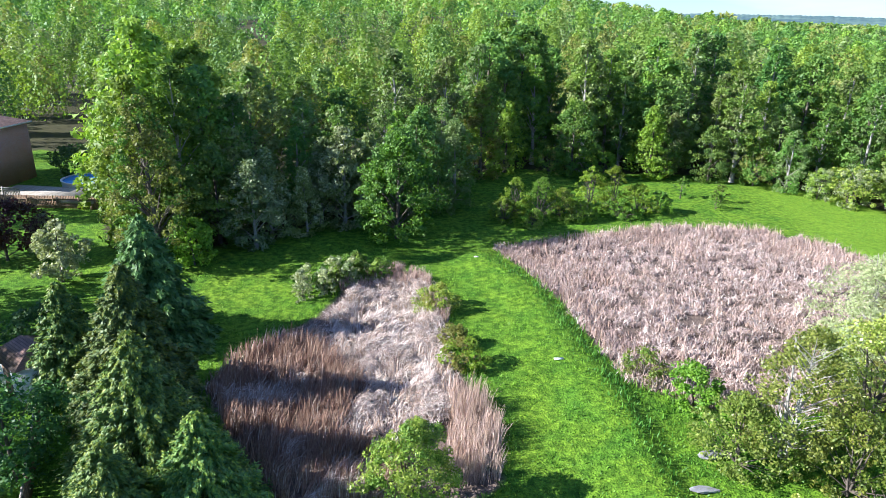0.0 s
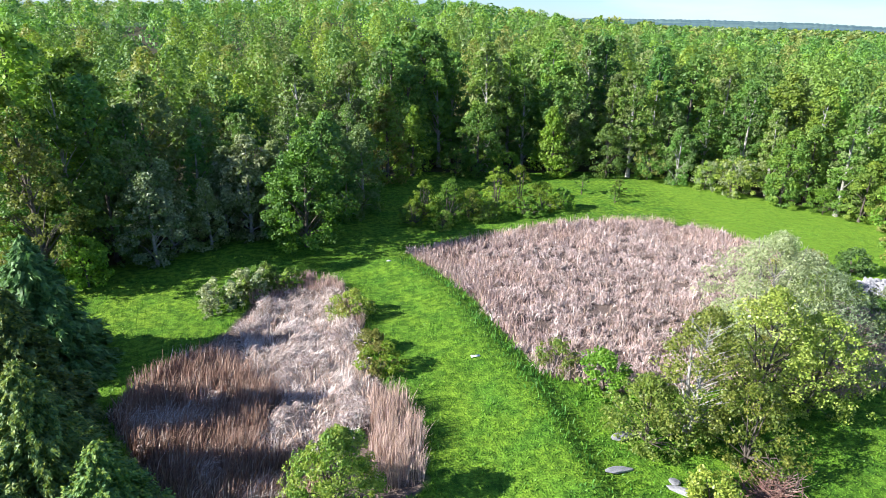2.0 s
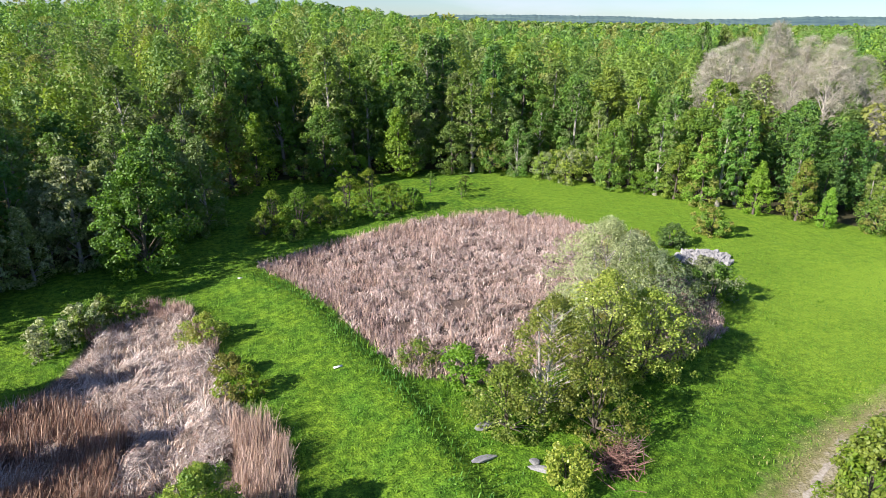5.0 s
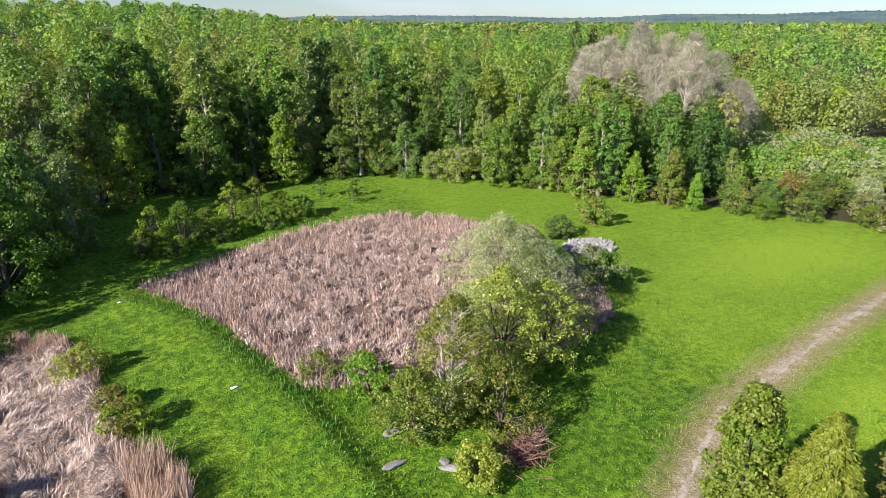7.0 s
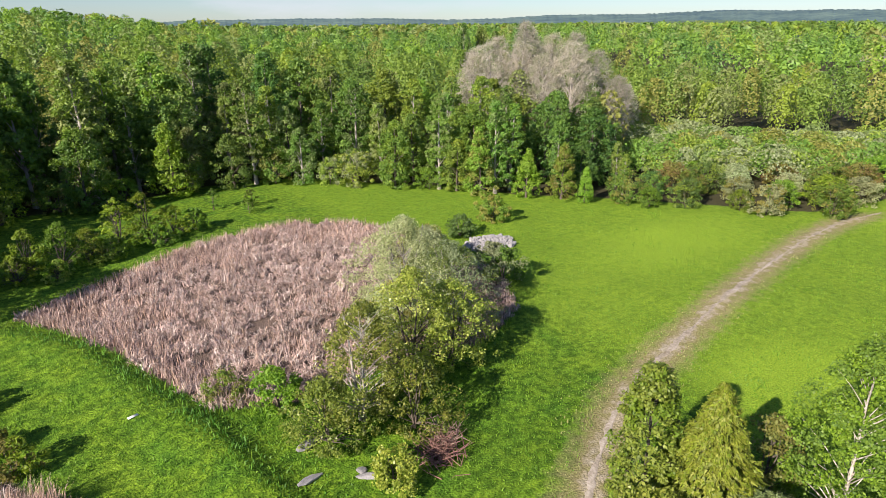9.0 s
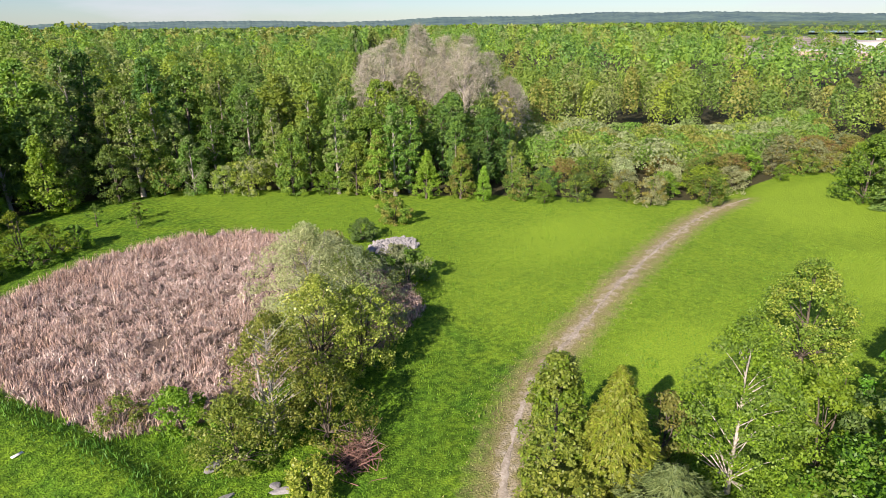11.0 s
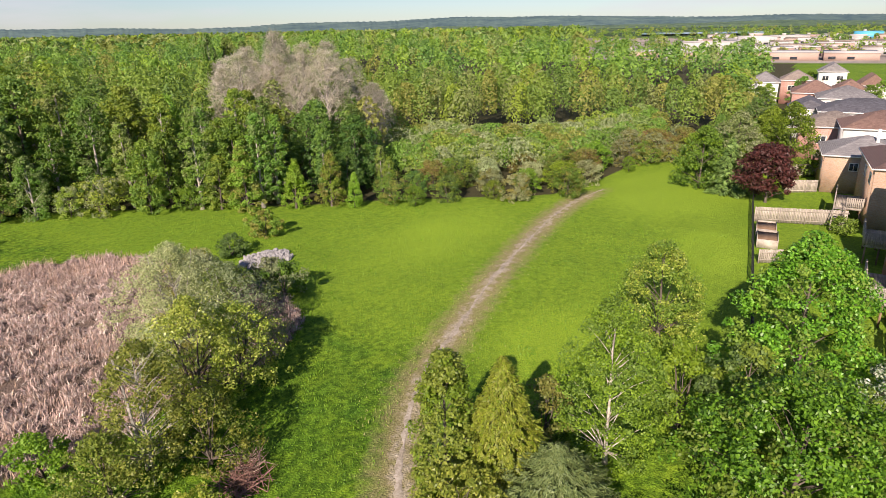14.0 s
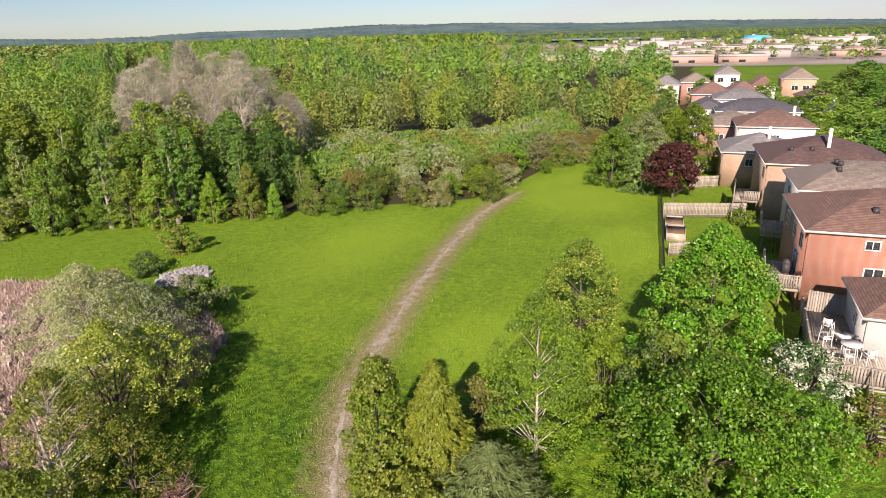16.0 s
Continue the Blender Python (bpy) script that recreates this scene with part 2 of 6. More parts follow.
GLASS, _n, _l, _b = mat_base("window_glass", 0.06)
_b.inputs["Base Color"].default_value = (0.03, 0.035, 0.04, 1)
_b.inputs["Specular IOR Level"].default_value = 0.8
WATER, _n, _l, _b = mat_base("lake_water", 0.12)
_b.inputs["Base Color"].default_value = (0.05, 0.10, 0.17, 1)


def ground_mat():
    """Mown turf, worn dry grass by the trail, pond bed, leaf litter under trees, and open far land."""
    m, n, l, b = mat_base("turf", 0.95)
    b.inputs["Specular IOR Level"].default_value = 0.15
    co = n.new("ShaderNodeTexCoord")

    def noi(scale, detail=6):
        t = n.new("ShaderNodeTexNoise")
        t.inputs["Scale"].default_value, t.inputs["Detail"].default_value = scale, detail
        l.new(co.outputs["Object"], t.inputs["Vector"])
        return t.outputs["Fac"]

    def span(x, lo, hi):
        r = n.new("ShaderNodeMapRange")
        r.inputs[1].default_value, r.inputs[2].default_value = lo, hi
        l.new(x, r.inputs[0])
        return r.outputs[0]

    def mix(f, a, c):
        x = n.new("ShaderNodeMixRGB")
        l.new(f, x.inputs[0])
        for k, v in ((1, a), (2, c)):
            if isinstance(v, tuple):
                x.inputs[k].default_value = (*v, 1)
            else:
                l.new(v, x.inputs[k])
        return x.outputs[0]

    def attr(name, ragged, lo, hi):
        a = n.new("ShaderNodeAttribute")
        a.attribute_name = name
        s = n.new("ShaderNodeMath")
        s.operation = 'MULTIPLY_ADD'
        l.new(noi(1.3), s.inputs[0])
        s.inputs[1].default_value = ragged
        l.new(a.outputs["Fac"], s.inputs[2])
        return span(s.outputs[0], lo + ragged * 0.5, hi + ragged * 0.5)

    big, mid, fine = noi(0.06), noi(0.5), noi(9, 8)
    turf = mix(span(big, 0.35, 0.65), (0.088, 0.185, 0.013), (0.150, 0.255, 0.020))
    turf = mix(span(mid, 0.42, 0.70), turf, (0.066, 0.165, 0.014))
    grain = mix(span(fine, 0.3, 0.7), (0.55, 0.55, 0.55), (1.35, 1.35, 1.35))
    x = n.new("ShaderNodeMixRGB")
    x.blend_type = 'MULTIPLY'
    x.inputs[0].default_value = 1
    l.new(turf, x.inputs[1])
    l.new(grain, x.inputs[2])
    c = x.outputs[0]
    tuft = n.new("ShaderNodeMixRGB")
    tuft.blend_type = 'MULTIPLY'
    tuft.inputs[0].default_value = 1
    l.new(c, tuft.inputs[1])
    l.new(mix(span(noi(2.2, 8), 0.40, 0.62), (0.54, 0.62, 0.54), (1.36, 1.28, 1.2)), tuft.inputs[2])
    c = tuft.outputs[0]
    c = mix(attr("pale", 0.5, 0.35, 0.9), c, mix(span(fine, 0.3, 0.7), (0.130, 0.250, 0.016), (0.270, 0.395, 0.036)))
    c = mix(attr("trail", 0.9, 0.30, 0.95), c, mix(span(fine, 0.3, 0.7), (0.17, 0.155, 0.06), (0.34, 0.29, 0.16)))
    c = mix(attr("trail", 0.7, 0.90, 1.12), c, mix(span(fine, 0.3, 0.7), (0.25, 0.215, 0.15), (0.56, 0.51, 0.43)))
    c = mix(attr("bed", 0.3, 0.4, 0.6), c, mix(span(fine, 0.3, 0.7), (0.08, 0.060, 0.048), (0.22, 0.165, 0.135)))
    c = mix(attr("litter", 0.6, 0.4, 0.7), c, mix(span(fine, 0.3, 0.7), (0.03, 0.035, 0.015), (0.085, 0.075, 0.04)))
    c = mix(attr("town", 0.3, 0.4, 0.6), c, mix(span(noi(0.02, 3), 0.4, 0.6), (0.24, 0.205, 0.18), (0.36, 0.31, 0.28)))
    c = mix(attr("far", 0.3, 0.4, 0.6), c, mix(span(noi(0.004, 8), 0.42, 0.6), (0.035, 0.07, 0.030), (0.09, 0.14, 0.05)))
    l.new(c, b.inputs["Base Color"])
    bp = n.new("ShaderNodeBump")
    bp.inputs["Strength"].default_value, bp.inputs["Distance"].default_value = 1.0, 0.12
    l.new(fine, bp.inputs["Height"])
    l.new(bp.outputs[0], b.inputs["Normal"])
    return m


TURF = ground_mat()


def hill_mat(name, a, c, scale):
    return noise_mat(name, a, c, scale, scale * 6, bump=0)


# ================= building tools =================
class Pile:
    """Collects corners and faces, and makes one mesh of them."""
    def __init__(self):
        self.v, self.f, self.m, self.n = [], [], [], 0

    def add(self, v, f, slot=0):
        v, f = np.asarray(v, float), np.asarray(f, int)
        self.v.append(v)
        self.f.append(f + self.n)
        self.m.append(np.full(len(f), slot))
        self.n += len(v)
        return self

    def box(self, x0, y0, z0, x1, y1, z1, slot=0):
        v = [(x, y, z) for z in (z0, z1) for y in (y0, y1) for x in (x0, x1)]
        return self.add(v, [(0, 2, 3, 1), (4, 5, 7, 6), (0, 1, 5, 4), (2, 6, 7, 3), (0, 4, 6, 2), (1, 3, 7, 5)], slot)

    def mesh(self, name, mats, smooth=False):
        me = bpy.data.meshes.new(name)
        v = np.concatenate(self.v)
        me.vertices.add(len(v))
        me.vertices.foreach_set("co", v.ravel())
        total = np.concatenate([np.full(len(f), f.shape[1]) for f in self.f])
        loops = np.concatenate([f.ravel() for f in self.f])
        me.loops.add(len(loops))
        me.loops.foreach_set("vertex_index", loops)
        me.polygons.add(len(total))
        me.polygons.foreach_set("loop_start", np.concatenate([[0], np.cumsum(total)[:-1]]))
        me.polygons.foreach_set("material_index", np.concatenate(self.m))
        if smooth:
            me.polygons.foreach_set("use_smooth", np.ones(len(total), bool))
        for m in (mats if isinstance(mats, (list, tuple)) else [mats]):
            me.materials.append(m)
        me.update(calc_edges=True)
        me.validate()
        return me


def part(name, pile, material, parent, label="", smooth=False):
    me = pile if isinstance(pile, bpy.types.Mesh) else pile.mesh(name, material, smooth)
    ob = new(name, me)
    ob.parent = parent
    if label:
        tagged(ob, label)
    return ob


def thing(name, m, label, category, group="", kind="", data=None):
    ob = new(name, data)
    ob.matrix_basis = m
    return tagged(ob, label, category, group, kind)


def tube(pts, radii, sides=6):
    pts = np.asarray(pts, float)
    n = len(pts)
    d = np.gradient(pts, axis=0)
    d /= np.linalg.norm(d, axis=1)[:, None] + 1e-9
    ref = np.where(np.abs(d[:, 2:3]) > 0.9, [[1.0, 0, 0]], [[0, 0, 1.0]])
    a = np.cross(d, ref)
    a /= np.linalg.norm(a, axis=1)[:, None]
    c = np.cross(d, a)
    th = np.linspace(0, 2 * np.pi, sides, endpoint=False)
    ring = pts[:, None] + np.asarray(radii)[:, None, None] * (np.cos(th)[None, :, None] * a[:, None] + np.sin(th)[None, :, None] * c[:, None])
    i = np.arange(n - 1)[:, None] * sides + np.arange(sides)[None]
    j = np.arange(n - 1)[:, None] * sides + (np.arange(sides) + 1)[None] % sides
    f = np.stack([i, j, j + sides, i + sides], -1).reshape(-1, 4)
    return ring.reshape(-1, 3), f


def unit(a):
    return a / (np.linalg.norm(a, axis=-1, keepdims=True) + 1e-9)


def leaves(rng, p, out, length, width, up=0.5, wild=0.9, along=None, tri=False):
    """Folded leaf blades at the points p, facing about the way out."""
    n = len(p)
    nor = unit(out + np.array([0, 0, up]) + wild * rng.normal(size=(n, 3)))
    t = rng.normal(size=(n, 3)) if along is None else along + 0.35 * rng.normal(size=(n, 3))
    t = unit(t - nor * (t * nor).sum(-1, keepdims=True))
    s = np.cross(nor, t)
    k = (length * rng.uniform(0.65, 1.35, n))[:, None]
    w = (width * rng.uniform(0.65, 1.35, n))[:, None]
    if tri:
        v = np.stack([p - t * k * 0.5 + s * w * 0.6, p - t * k * 0.4 - s * w * 0.6, p + t * k * 0.6 - nor * w * 0.2], 1).reshape(-1, 3)
        return v, np.arange(3 * n).reshape(n, 3)
    v = np.stack([p - t * k * 0.5, p + s * w * 0.5 - nor * w * 0.18, p + t * k * 0.5, p - s * w * 0.5 - nor * w * 0.18], 1).reshape(-1, 3)
    f = np.arange(4 * n).reshape(n, 4)
    return v, f


def inside(poly, x, y):
    x, y = np.asarray(x, float), np.asarray(y, float)
    r = np.zeros(x.shape, bool)
    for (x0, y0), (x1, y1) in zip(poly, poly[1:] + poly[:1]):
        hit = ((y0 > y) != (y1 > y)) & (x < (x1 - x0) * (y - y0) / (y1 - y0 + 1e-12) + x0)
        r ^= hit
    return r


def line_dist(line, x, y):
    best = np.full(np.shape(x), 1e9)
    for (x0, y0), (x1, y1) in zip(line, line[1:]):
        dx, dy = x1 - x0, y1 - y0
        k = np.clip(((x - x0) * dx + (y - y0) * dy) / (dx * dx + dy * dy), 0, 1)
        best = np.minimum(best, np.hypot(x - x0 - k * dx, y - y0 - k * dy))
    return best


# ================= plan of the place =================
POND_FAR = [(0.7, 52.1), (3.2, 47.3), (5.5, 41.8), (7.0, 36.0), (8.6, 31.4), (12.5, 29.6), (18, 30), (25, 28.6), (30.2, 31),
            (33, 36), (34.6, 44), (34, 52), (30.5, 58.5), (26, 61.2), (18, 60.6), (11, 57.4), (5.4, 54.4)]
POND_NEAR = [(-6.7, 44.6), (-4.5, 43.8), (-2.3, 37.6), (-1.6, 32.7), (-0.2, 29.4), (1.2, 27.1), (1.2, 22.5), (-2.5, 20.2), (-7.9, 20.2),
             (-10.9, 23.5), (-14.5, 28.1), (-14.0, 31), (-12.8, 33.9), (-10.9, 37.3), (-9.8, 43)]
TRAIL = [(8, 3), (13, 9.6), (16.2, 12.6), (19.4, 14.9), (24.2, 17.6), (27.8, 19.2), (34.6, 20.9), (42.3, 22.5), (53, 24.4), (63.7, 25.8), (71.5, 25.9), (78.5, 24.6)]
BERM = [(0.4, 48.4), (3.4, 43.0), (4.6, 38.7), (6.0, 33.8), (6.9, 30.8), (7.6, 26.8), (8.0, 23.5), (8.6, 20.0)]
EDGE_AZ = [-60, -36, -34.5, -33, -27, -20, -15.4, -8.5, -4.3, -3.3, 0.8, 5.9, 12.3, 17.3, 21.7, 27.1, 32.5, 38, 43.7, 49, 57.5, 65.2, 68, 72.1, 75, 78.8, 82, 86, 88]
EDGE_R = [95, 95, 90, 52, 50, 50, 55, 56, 60, 71, 78, 78.5, 80.5, 83, 84, 82, 78, 76.5, 72.5, 73, 72.5, 73.5, 75, 84, 95, 99, 94, 97, 112]


def az_r(x, y):
    return np.degrees(np.arctan2(x, y)), np.hypot(x, y)


def edge_r(a):
    return np.interp(a, EDGE_AZ, EDGE_R)


def height(x, y):
    """The lie of the land."""
    x, y = np.asarray(x, float), np.asarray(y, float)
    a, r = az_r(x, y)
    z = 0.10 * np.sin(x * 0.21 + 1.3) * np.cos(y * 0.17) + 0.05 * np.sin(x * 0.6) * np.sin(y * 0.53 + 2)
    for poly, deep in ((POND_FAR, 0.55), (POND_NEAR, 0.45)):
        d = line_dist(poly + poly[:1], x, y)
        z = z - deep * np.where(inside(poly, x, y), np.clip(d / 2.5, 0, 1), 0)
    d = line_dist(BERM, x, y)
    z = z + 0.5 * np.exp(-(d / np.where(x > np.interp(y, [q[1] for q in BERM[::-1]], [q[0] for q in BERM[::-1]]), 0.8, 2.6)) ** 2)
    hill = np.exp(-((a + 8) / 26.0) ** 2) * np.clip((r - 110) / 220, 0, 1) * 15
    roll = np.clip((r - 130) / 300, 0, 1) * (3.0 * np.sin(a * 0.13 + 1) + 2.0 * np.sin(r * 0.012 + a * 0.07))
    vale = -np.exp(-((a - 95) / 24.0) ** 2) * np.clip((r - 130) / 300, 0, 1) * 2
    return z + (hill + np.where(a < 70, roll, roll * 0.3) + vale) * np.clip((900 - r) / 300, 0, 1)


def ground_sheet():
    def axis(lo, hi, step, far):
        c = list(np.arange(lo, hi + step / 2, step))
        s = step
        while c[-1] < far:
            s = min(s * 1.16, 260)
            c.append(c[-1] + s)
        s = step
        while c[0] > -far:
            s = min(s * 1.16, 260)
            c.insert(0, c[0] - s)
        return np.array(c)
    X, Y = axis(-45, 82, 0.55, 4600), axis(-12, 84, 0.55, 4600)
    x, y = [g.ravel() for g in np.meshgrid(X, Y)]
    z = height(x, y)
    a, r = az_r(x, y)
    nx, ny = len(X), len(Y)
    i = (np.arange(ny - 1)[:, None] * nx + np.arange(nx - 1)[None]).ravel()
    p = Pile().add(np.stack([x, y, z], 1), np.stack([i, i + 1, i + nx + 1, i + nx], 1))
    me = p.mesh("ground", TURF, True)
    bed = np.zeros(len(x))
    for poly in (POND_FAR, POND_NEAR):
        d = line_dist(poly + poly[:1], x, y)
        bed = np.maximum(bed, np.where(inside(poly, x, y), 0.5 + d * 0.5, 0.5 - d * 0.5))
    e = edge_r(a)
    layers = {
        "bed": np.clip(bed, 0, 1),
        "trail": np.exp(-(line_dist(TRAIL, x, y) / 1.9) ** 2) * np.clip((82 - x) / 8, 0, 1),
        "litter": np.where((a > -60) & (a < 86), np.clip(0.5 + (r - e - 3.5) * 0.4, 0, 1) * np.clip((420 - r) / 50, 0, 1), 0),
        "pale": 0.5 * np.where((a > 66) & (a < 130), np.clip((r - 190) / 30, 0, 1) * np.clip((420 - r) / 20, 0, 1), 0) + 0.62 * np.clip((x - 24) / 9, 0, 1) * np.clip((110 - r) / 10, 0, 1) + np.exp(-(((x - 82) / 9) ** 2 + ((y - 17) / 6) ** 2)) + 0.6 * np.exp(-(((x - 36) / 5) ** 2 + ((y - 14) / 3) ** 2)) + 0.6 * np.exp(-(((x - 60) / 6) ** 2 + ((y - 9) / 3) ** 2)) + 0.4 * np.exp(-(((x - 52) / 10) ** 2 + ((y - 33) / 5) ** 2)),
        "town": np.where((a > 68) & (a < 130), np.clip((r - 395) / 20, 0, 1) * np.clip((900 - r) / 60, 0, 1), 0),
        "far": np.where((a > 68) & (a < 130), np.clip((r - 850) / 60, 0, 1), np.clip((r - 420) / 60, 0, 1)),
    }
    for k, v in layers.items():
        me.attributes.new(k, 'FLOAT', 'POINT').data.foreach_set("value", v)
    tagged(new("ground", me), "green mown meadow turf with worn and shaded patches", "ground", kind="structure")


ground_sheet()


def path_strip():
    rng = np.random.default_rng(5)
    t = np.array(TRAIL)
    s = np.concatenate([[0], np.cumsum(np.hypot(*np.diff(t, axis=0).T))])
    q = np.arange(0, s[-1], 0.25)
    from_t = lambda k: np.convolve(np.pad(np.interp(q, s, t[:, k]), 8, mode="edge"), np.ones(17) / 17, "valid")
    x, y = from_t(0), from_t(1)
    dx, dy = np.gradient(x), np.gradient(y)
    ln = np.hypot(dx, dy)
    nx, ny = -dy / ln, dx / ln
    rough = lambda: np.convolve(rng.normal(0, 0.32, len(q) + 6), np.ones(7) / 7, "valid") + rng.normal(0, 0.05, len(q))
    wid = np.interp(q, [0, 25, 60, s[-1]], [0.34, 0.19, 0.07, 0.10])
    L, R = np.clip(wid + rough(), 0.06, 1.1), np.clip(wid + rough(), 0.06, 1.1)
    cols = []
    for k, lift in ((-1, -0.03), (-0.55, 0.025), (0, 0.012), (0.55, 0.025), (1, -0.03)):
        w = np.where(k < 0, L, R) * k
        px, py = x + nx * w, y + ny * w
        cols.append(np.stack([px, py, height(px, py) + lift], 1))
    v = np.stack(cols, 1).reshape(-1, 3)
    n = len(q)
    i = (np.arange(n - 1)[:, None] * 5 + np.arange(4)[None]).ravel()
    me = Pile().add(v, np.stack([i, i + 1, i + 6, i + 5], 1)).mesh("path", GRAVEL, True)
    tagged(new("path", me), "worn pale gravel footpath winding through the meadow", "path", kind="structure")


path_strip()

# ================= plants =================
def profile(kind, u):
    """Half width of a crown at the height u, from 0 at its foot to 1 at its top."""
    u = np.clip(u, 0, 1)
    if kind == "cone":
        return np.clip((1 - u) ** 0.75, 0.03, 1) * np.clip(u * 6 + 0.45, 0, 1)
    if kind == "column":
        return np.clip(np.sin(np.pi * (u * 0.9 + 0.08)) ** 0.55, 0.1, 1) * (1 - 0.35 * u)
    if kind == "round":
        return np.sqrt(np.clip(1 - (2 * u - 0.9) ** 2 / 1.25, 0.02, 1))
    return np.clip(np.sin(np.pi * (u ** 0.75 * 0.9 + 0.1)) ** 0.7, 0.1, 1)


def broadleaf(seed, h, r, kind="oval", foot=0.15, clumps=60, per=40, size=0.4, clump=0.22, leaf="mid", bark=None, wild=1.0,
              thin=0.6, trunk_r=None, stems=1, lean=0.04, droop=0.0, second=None, share=0.0, limbs=14, aspect=0.62, tri=False, parted=None):
    """Meshes of a trunk with limbs and of a crown of leaf clumps round them, standing at the origin."""
    rng = np.random.default_rng(seed)
    u = rng.uniform(0, 1, clumps) ** 0.85
    th = rng.uniform(0, 2 * np.pi, clumps)
    lump = 1 + 0.22 * np.sin(th * 2 + seed) + 0.15 * np.sin(th * 3 + u * 7 + seed * 2)
    rad = profile(kind, u) * r * lump * rng.uniform(0.35, 1.0, clumps) ** 0.55
    z0 = h * foot
    c = np.stack([np.cos(th) * rad, np.sin(th) * rad, z0 + u * (h - z0) * 0.97], 1)
    axis = lambda zz: np.stack([lean * zz * np.cos(seed), lean * zz * np.sin(seed), zz * 0], -1)
    c += axis(c[:, 2])
    cr = clump * r * rng.uniform(0.65, 1.35, clumps)
    n = np.maximum((per * rng.uniform(0.5, 1.4, clumps)).astype(int), 3)
    idx = np.repeat(np.arange(clumps), n)
    d = unit(rng.normal(size=(len(idx), 3)))
    d[:, 2] *= 0.75
    p = c[idx] + d * (cr[idx] * rng.uniform(0.35, 1.0, len(idx)) ** 0.5)[:, None]
    p[:, 2] = np.maximum(p[:, 2] - droop * np.hypot(d[:, 0], d[:, 1]) * cr[idx], 0.05)
    if parted is not None:
        along = p[:, 0] * math.sin(parted) + p[:, 1] * math.cos(parted)
        across = p[:, 0] * math.cos(parted) - p[:, 1] * math.sin(parted)
        keep = (along < 0.15) | (np.abs(across) > 0.03 + 0.10 * np.sin(p[:, 2] * 2.1)) | (p[:, 2] > 0.93 * h)
        p, d, idx = p[keep], d[keep], idx[keep]
    out = unit(d + 0.6 * unit(c[idx] - np.array([0, 0, z0 + 0.4 * (h - z0)])))
    v, f = leaves(rng, p, out, size, size * aspect, wild=wild, tri=tri)
    crown = Pile()
    names = [leaf] + ([second] if second else [])
    if second:
        pick = (rng.uniform(size=clumps) < share)[idx]
        for k, m in ((0, ~pick), (1, pick)):
            if m.any():
                vv, ff = leaves(rng, p[m], out[m], size, size * aspect, wild=wild, tri=tri)
                crown.add(vv, ff, k)
    else:
        crown.add(v, f)
    wood = Pile()
    tr = trunk_r or 0.016 * h + 0.03
    for s in range(stems):
        a0 = rng.uniform(0, 6.28)
        spread = 0.0 if stems == 1 else 0.35 * r
        zz = np.linspace(-0.15, h * 0.93, 9)
        k = zz / h
        pts = axis(zz) + np.stack([np.cos(a0) * spread * k + rng.normal(0, 0.05, 9) * k, np.sin(a0) * spread * k + rng.normal(0, 0.05, 9) * k, zz], 1)
        wood.add(*tube(pts, tr * (1 - 0.93 * np.clip(k, 0, 1)) * (1 + 0.5 * np.exp(-np.clip(k, 0, 1) * 25)) / stems ** 0.4, 7))
    for i in rng.permutation(clumps)[:limbs]:
        e = c[i]
        b0 = np.clip(e[2] - 0.55 * np.hypot(*e[:2]) - 0.1 * h, 0.08 * h, h * 0.9)
        s0 = axis(np.array(b0)) + [0, 0, b0]
        mid = (s0 + e) / 2 + [0, 0, 0.08 * np.hypot(*e[:2])]
        r0 = tr * 0.42 * (1 - 0.75 * b0 / h)
        wood.add(*tube([s0, (s0 * 2 + mid) / 3, mid, e], [r0, r0 * 0.8, r0 * 0.55, r0 * 0.15], 5))
    return (wood.mesh("trunk", bark or BARK, True), crown.mesh("crown", [LEAF[k] for k in names]))


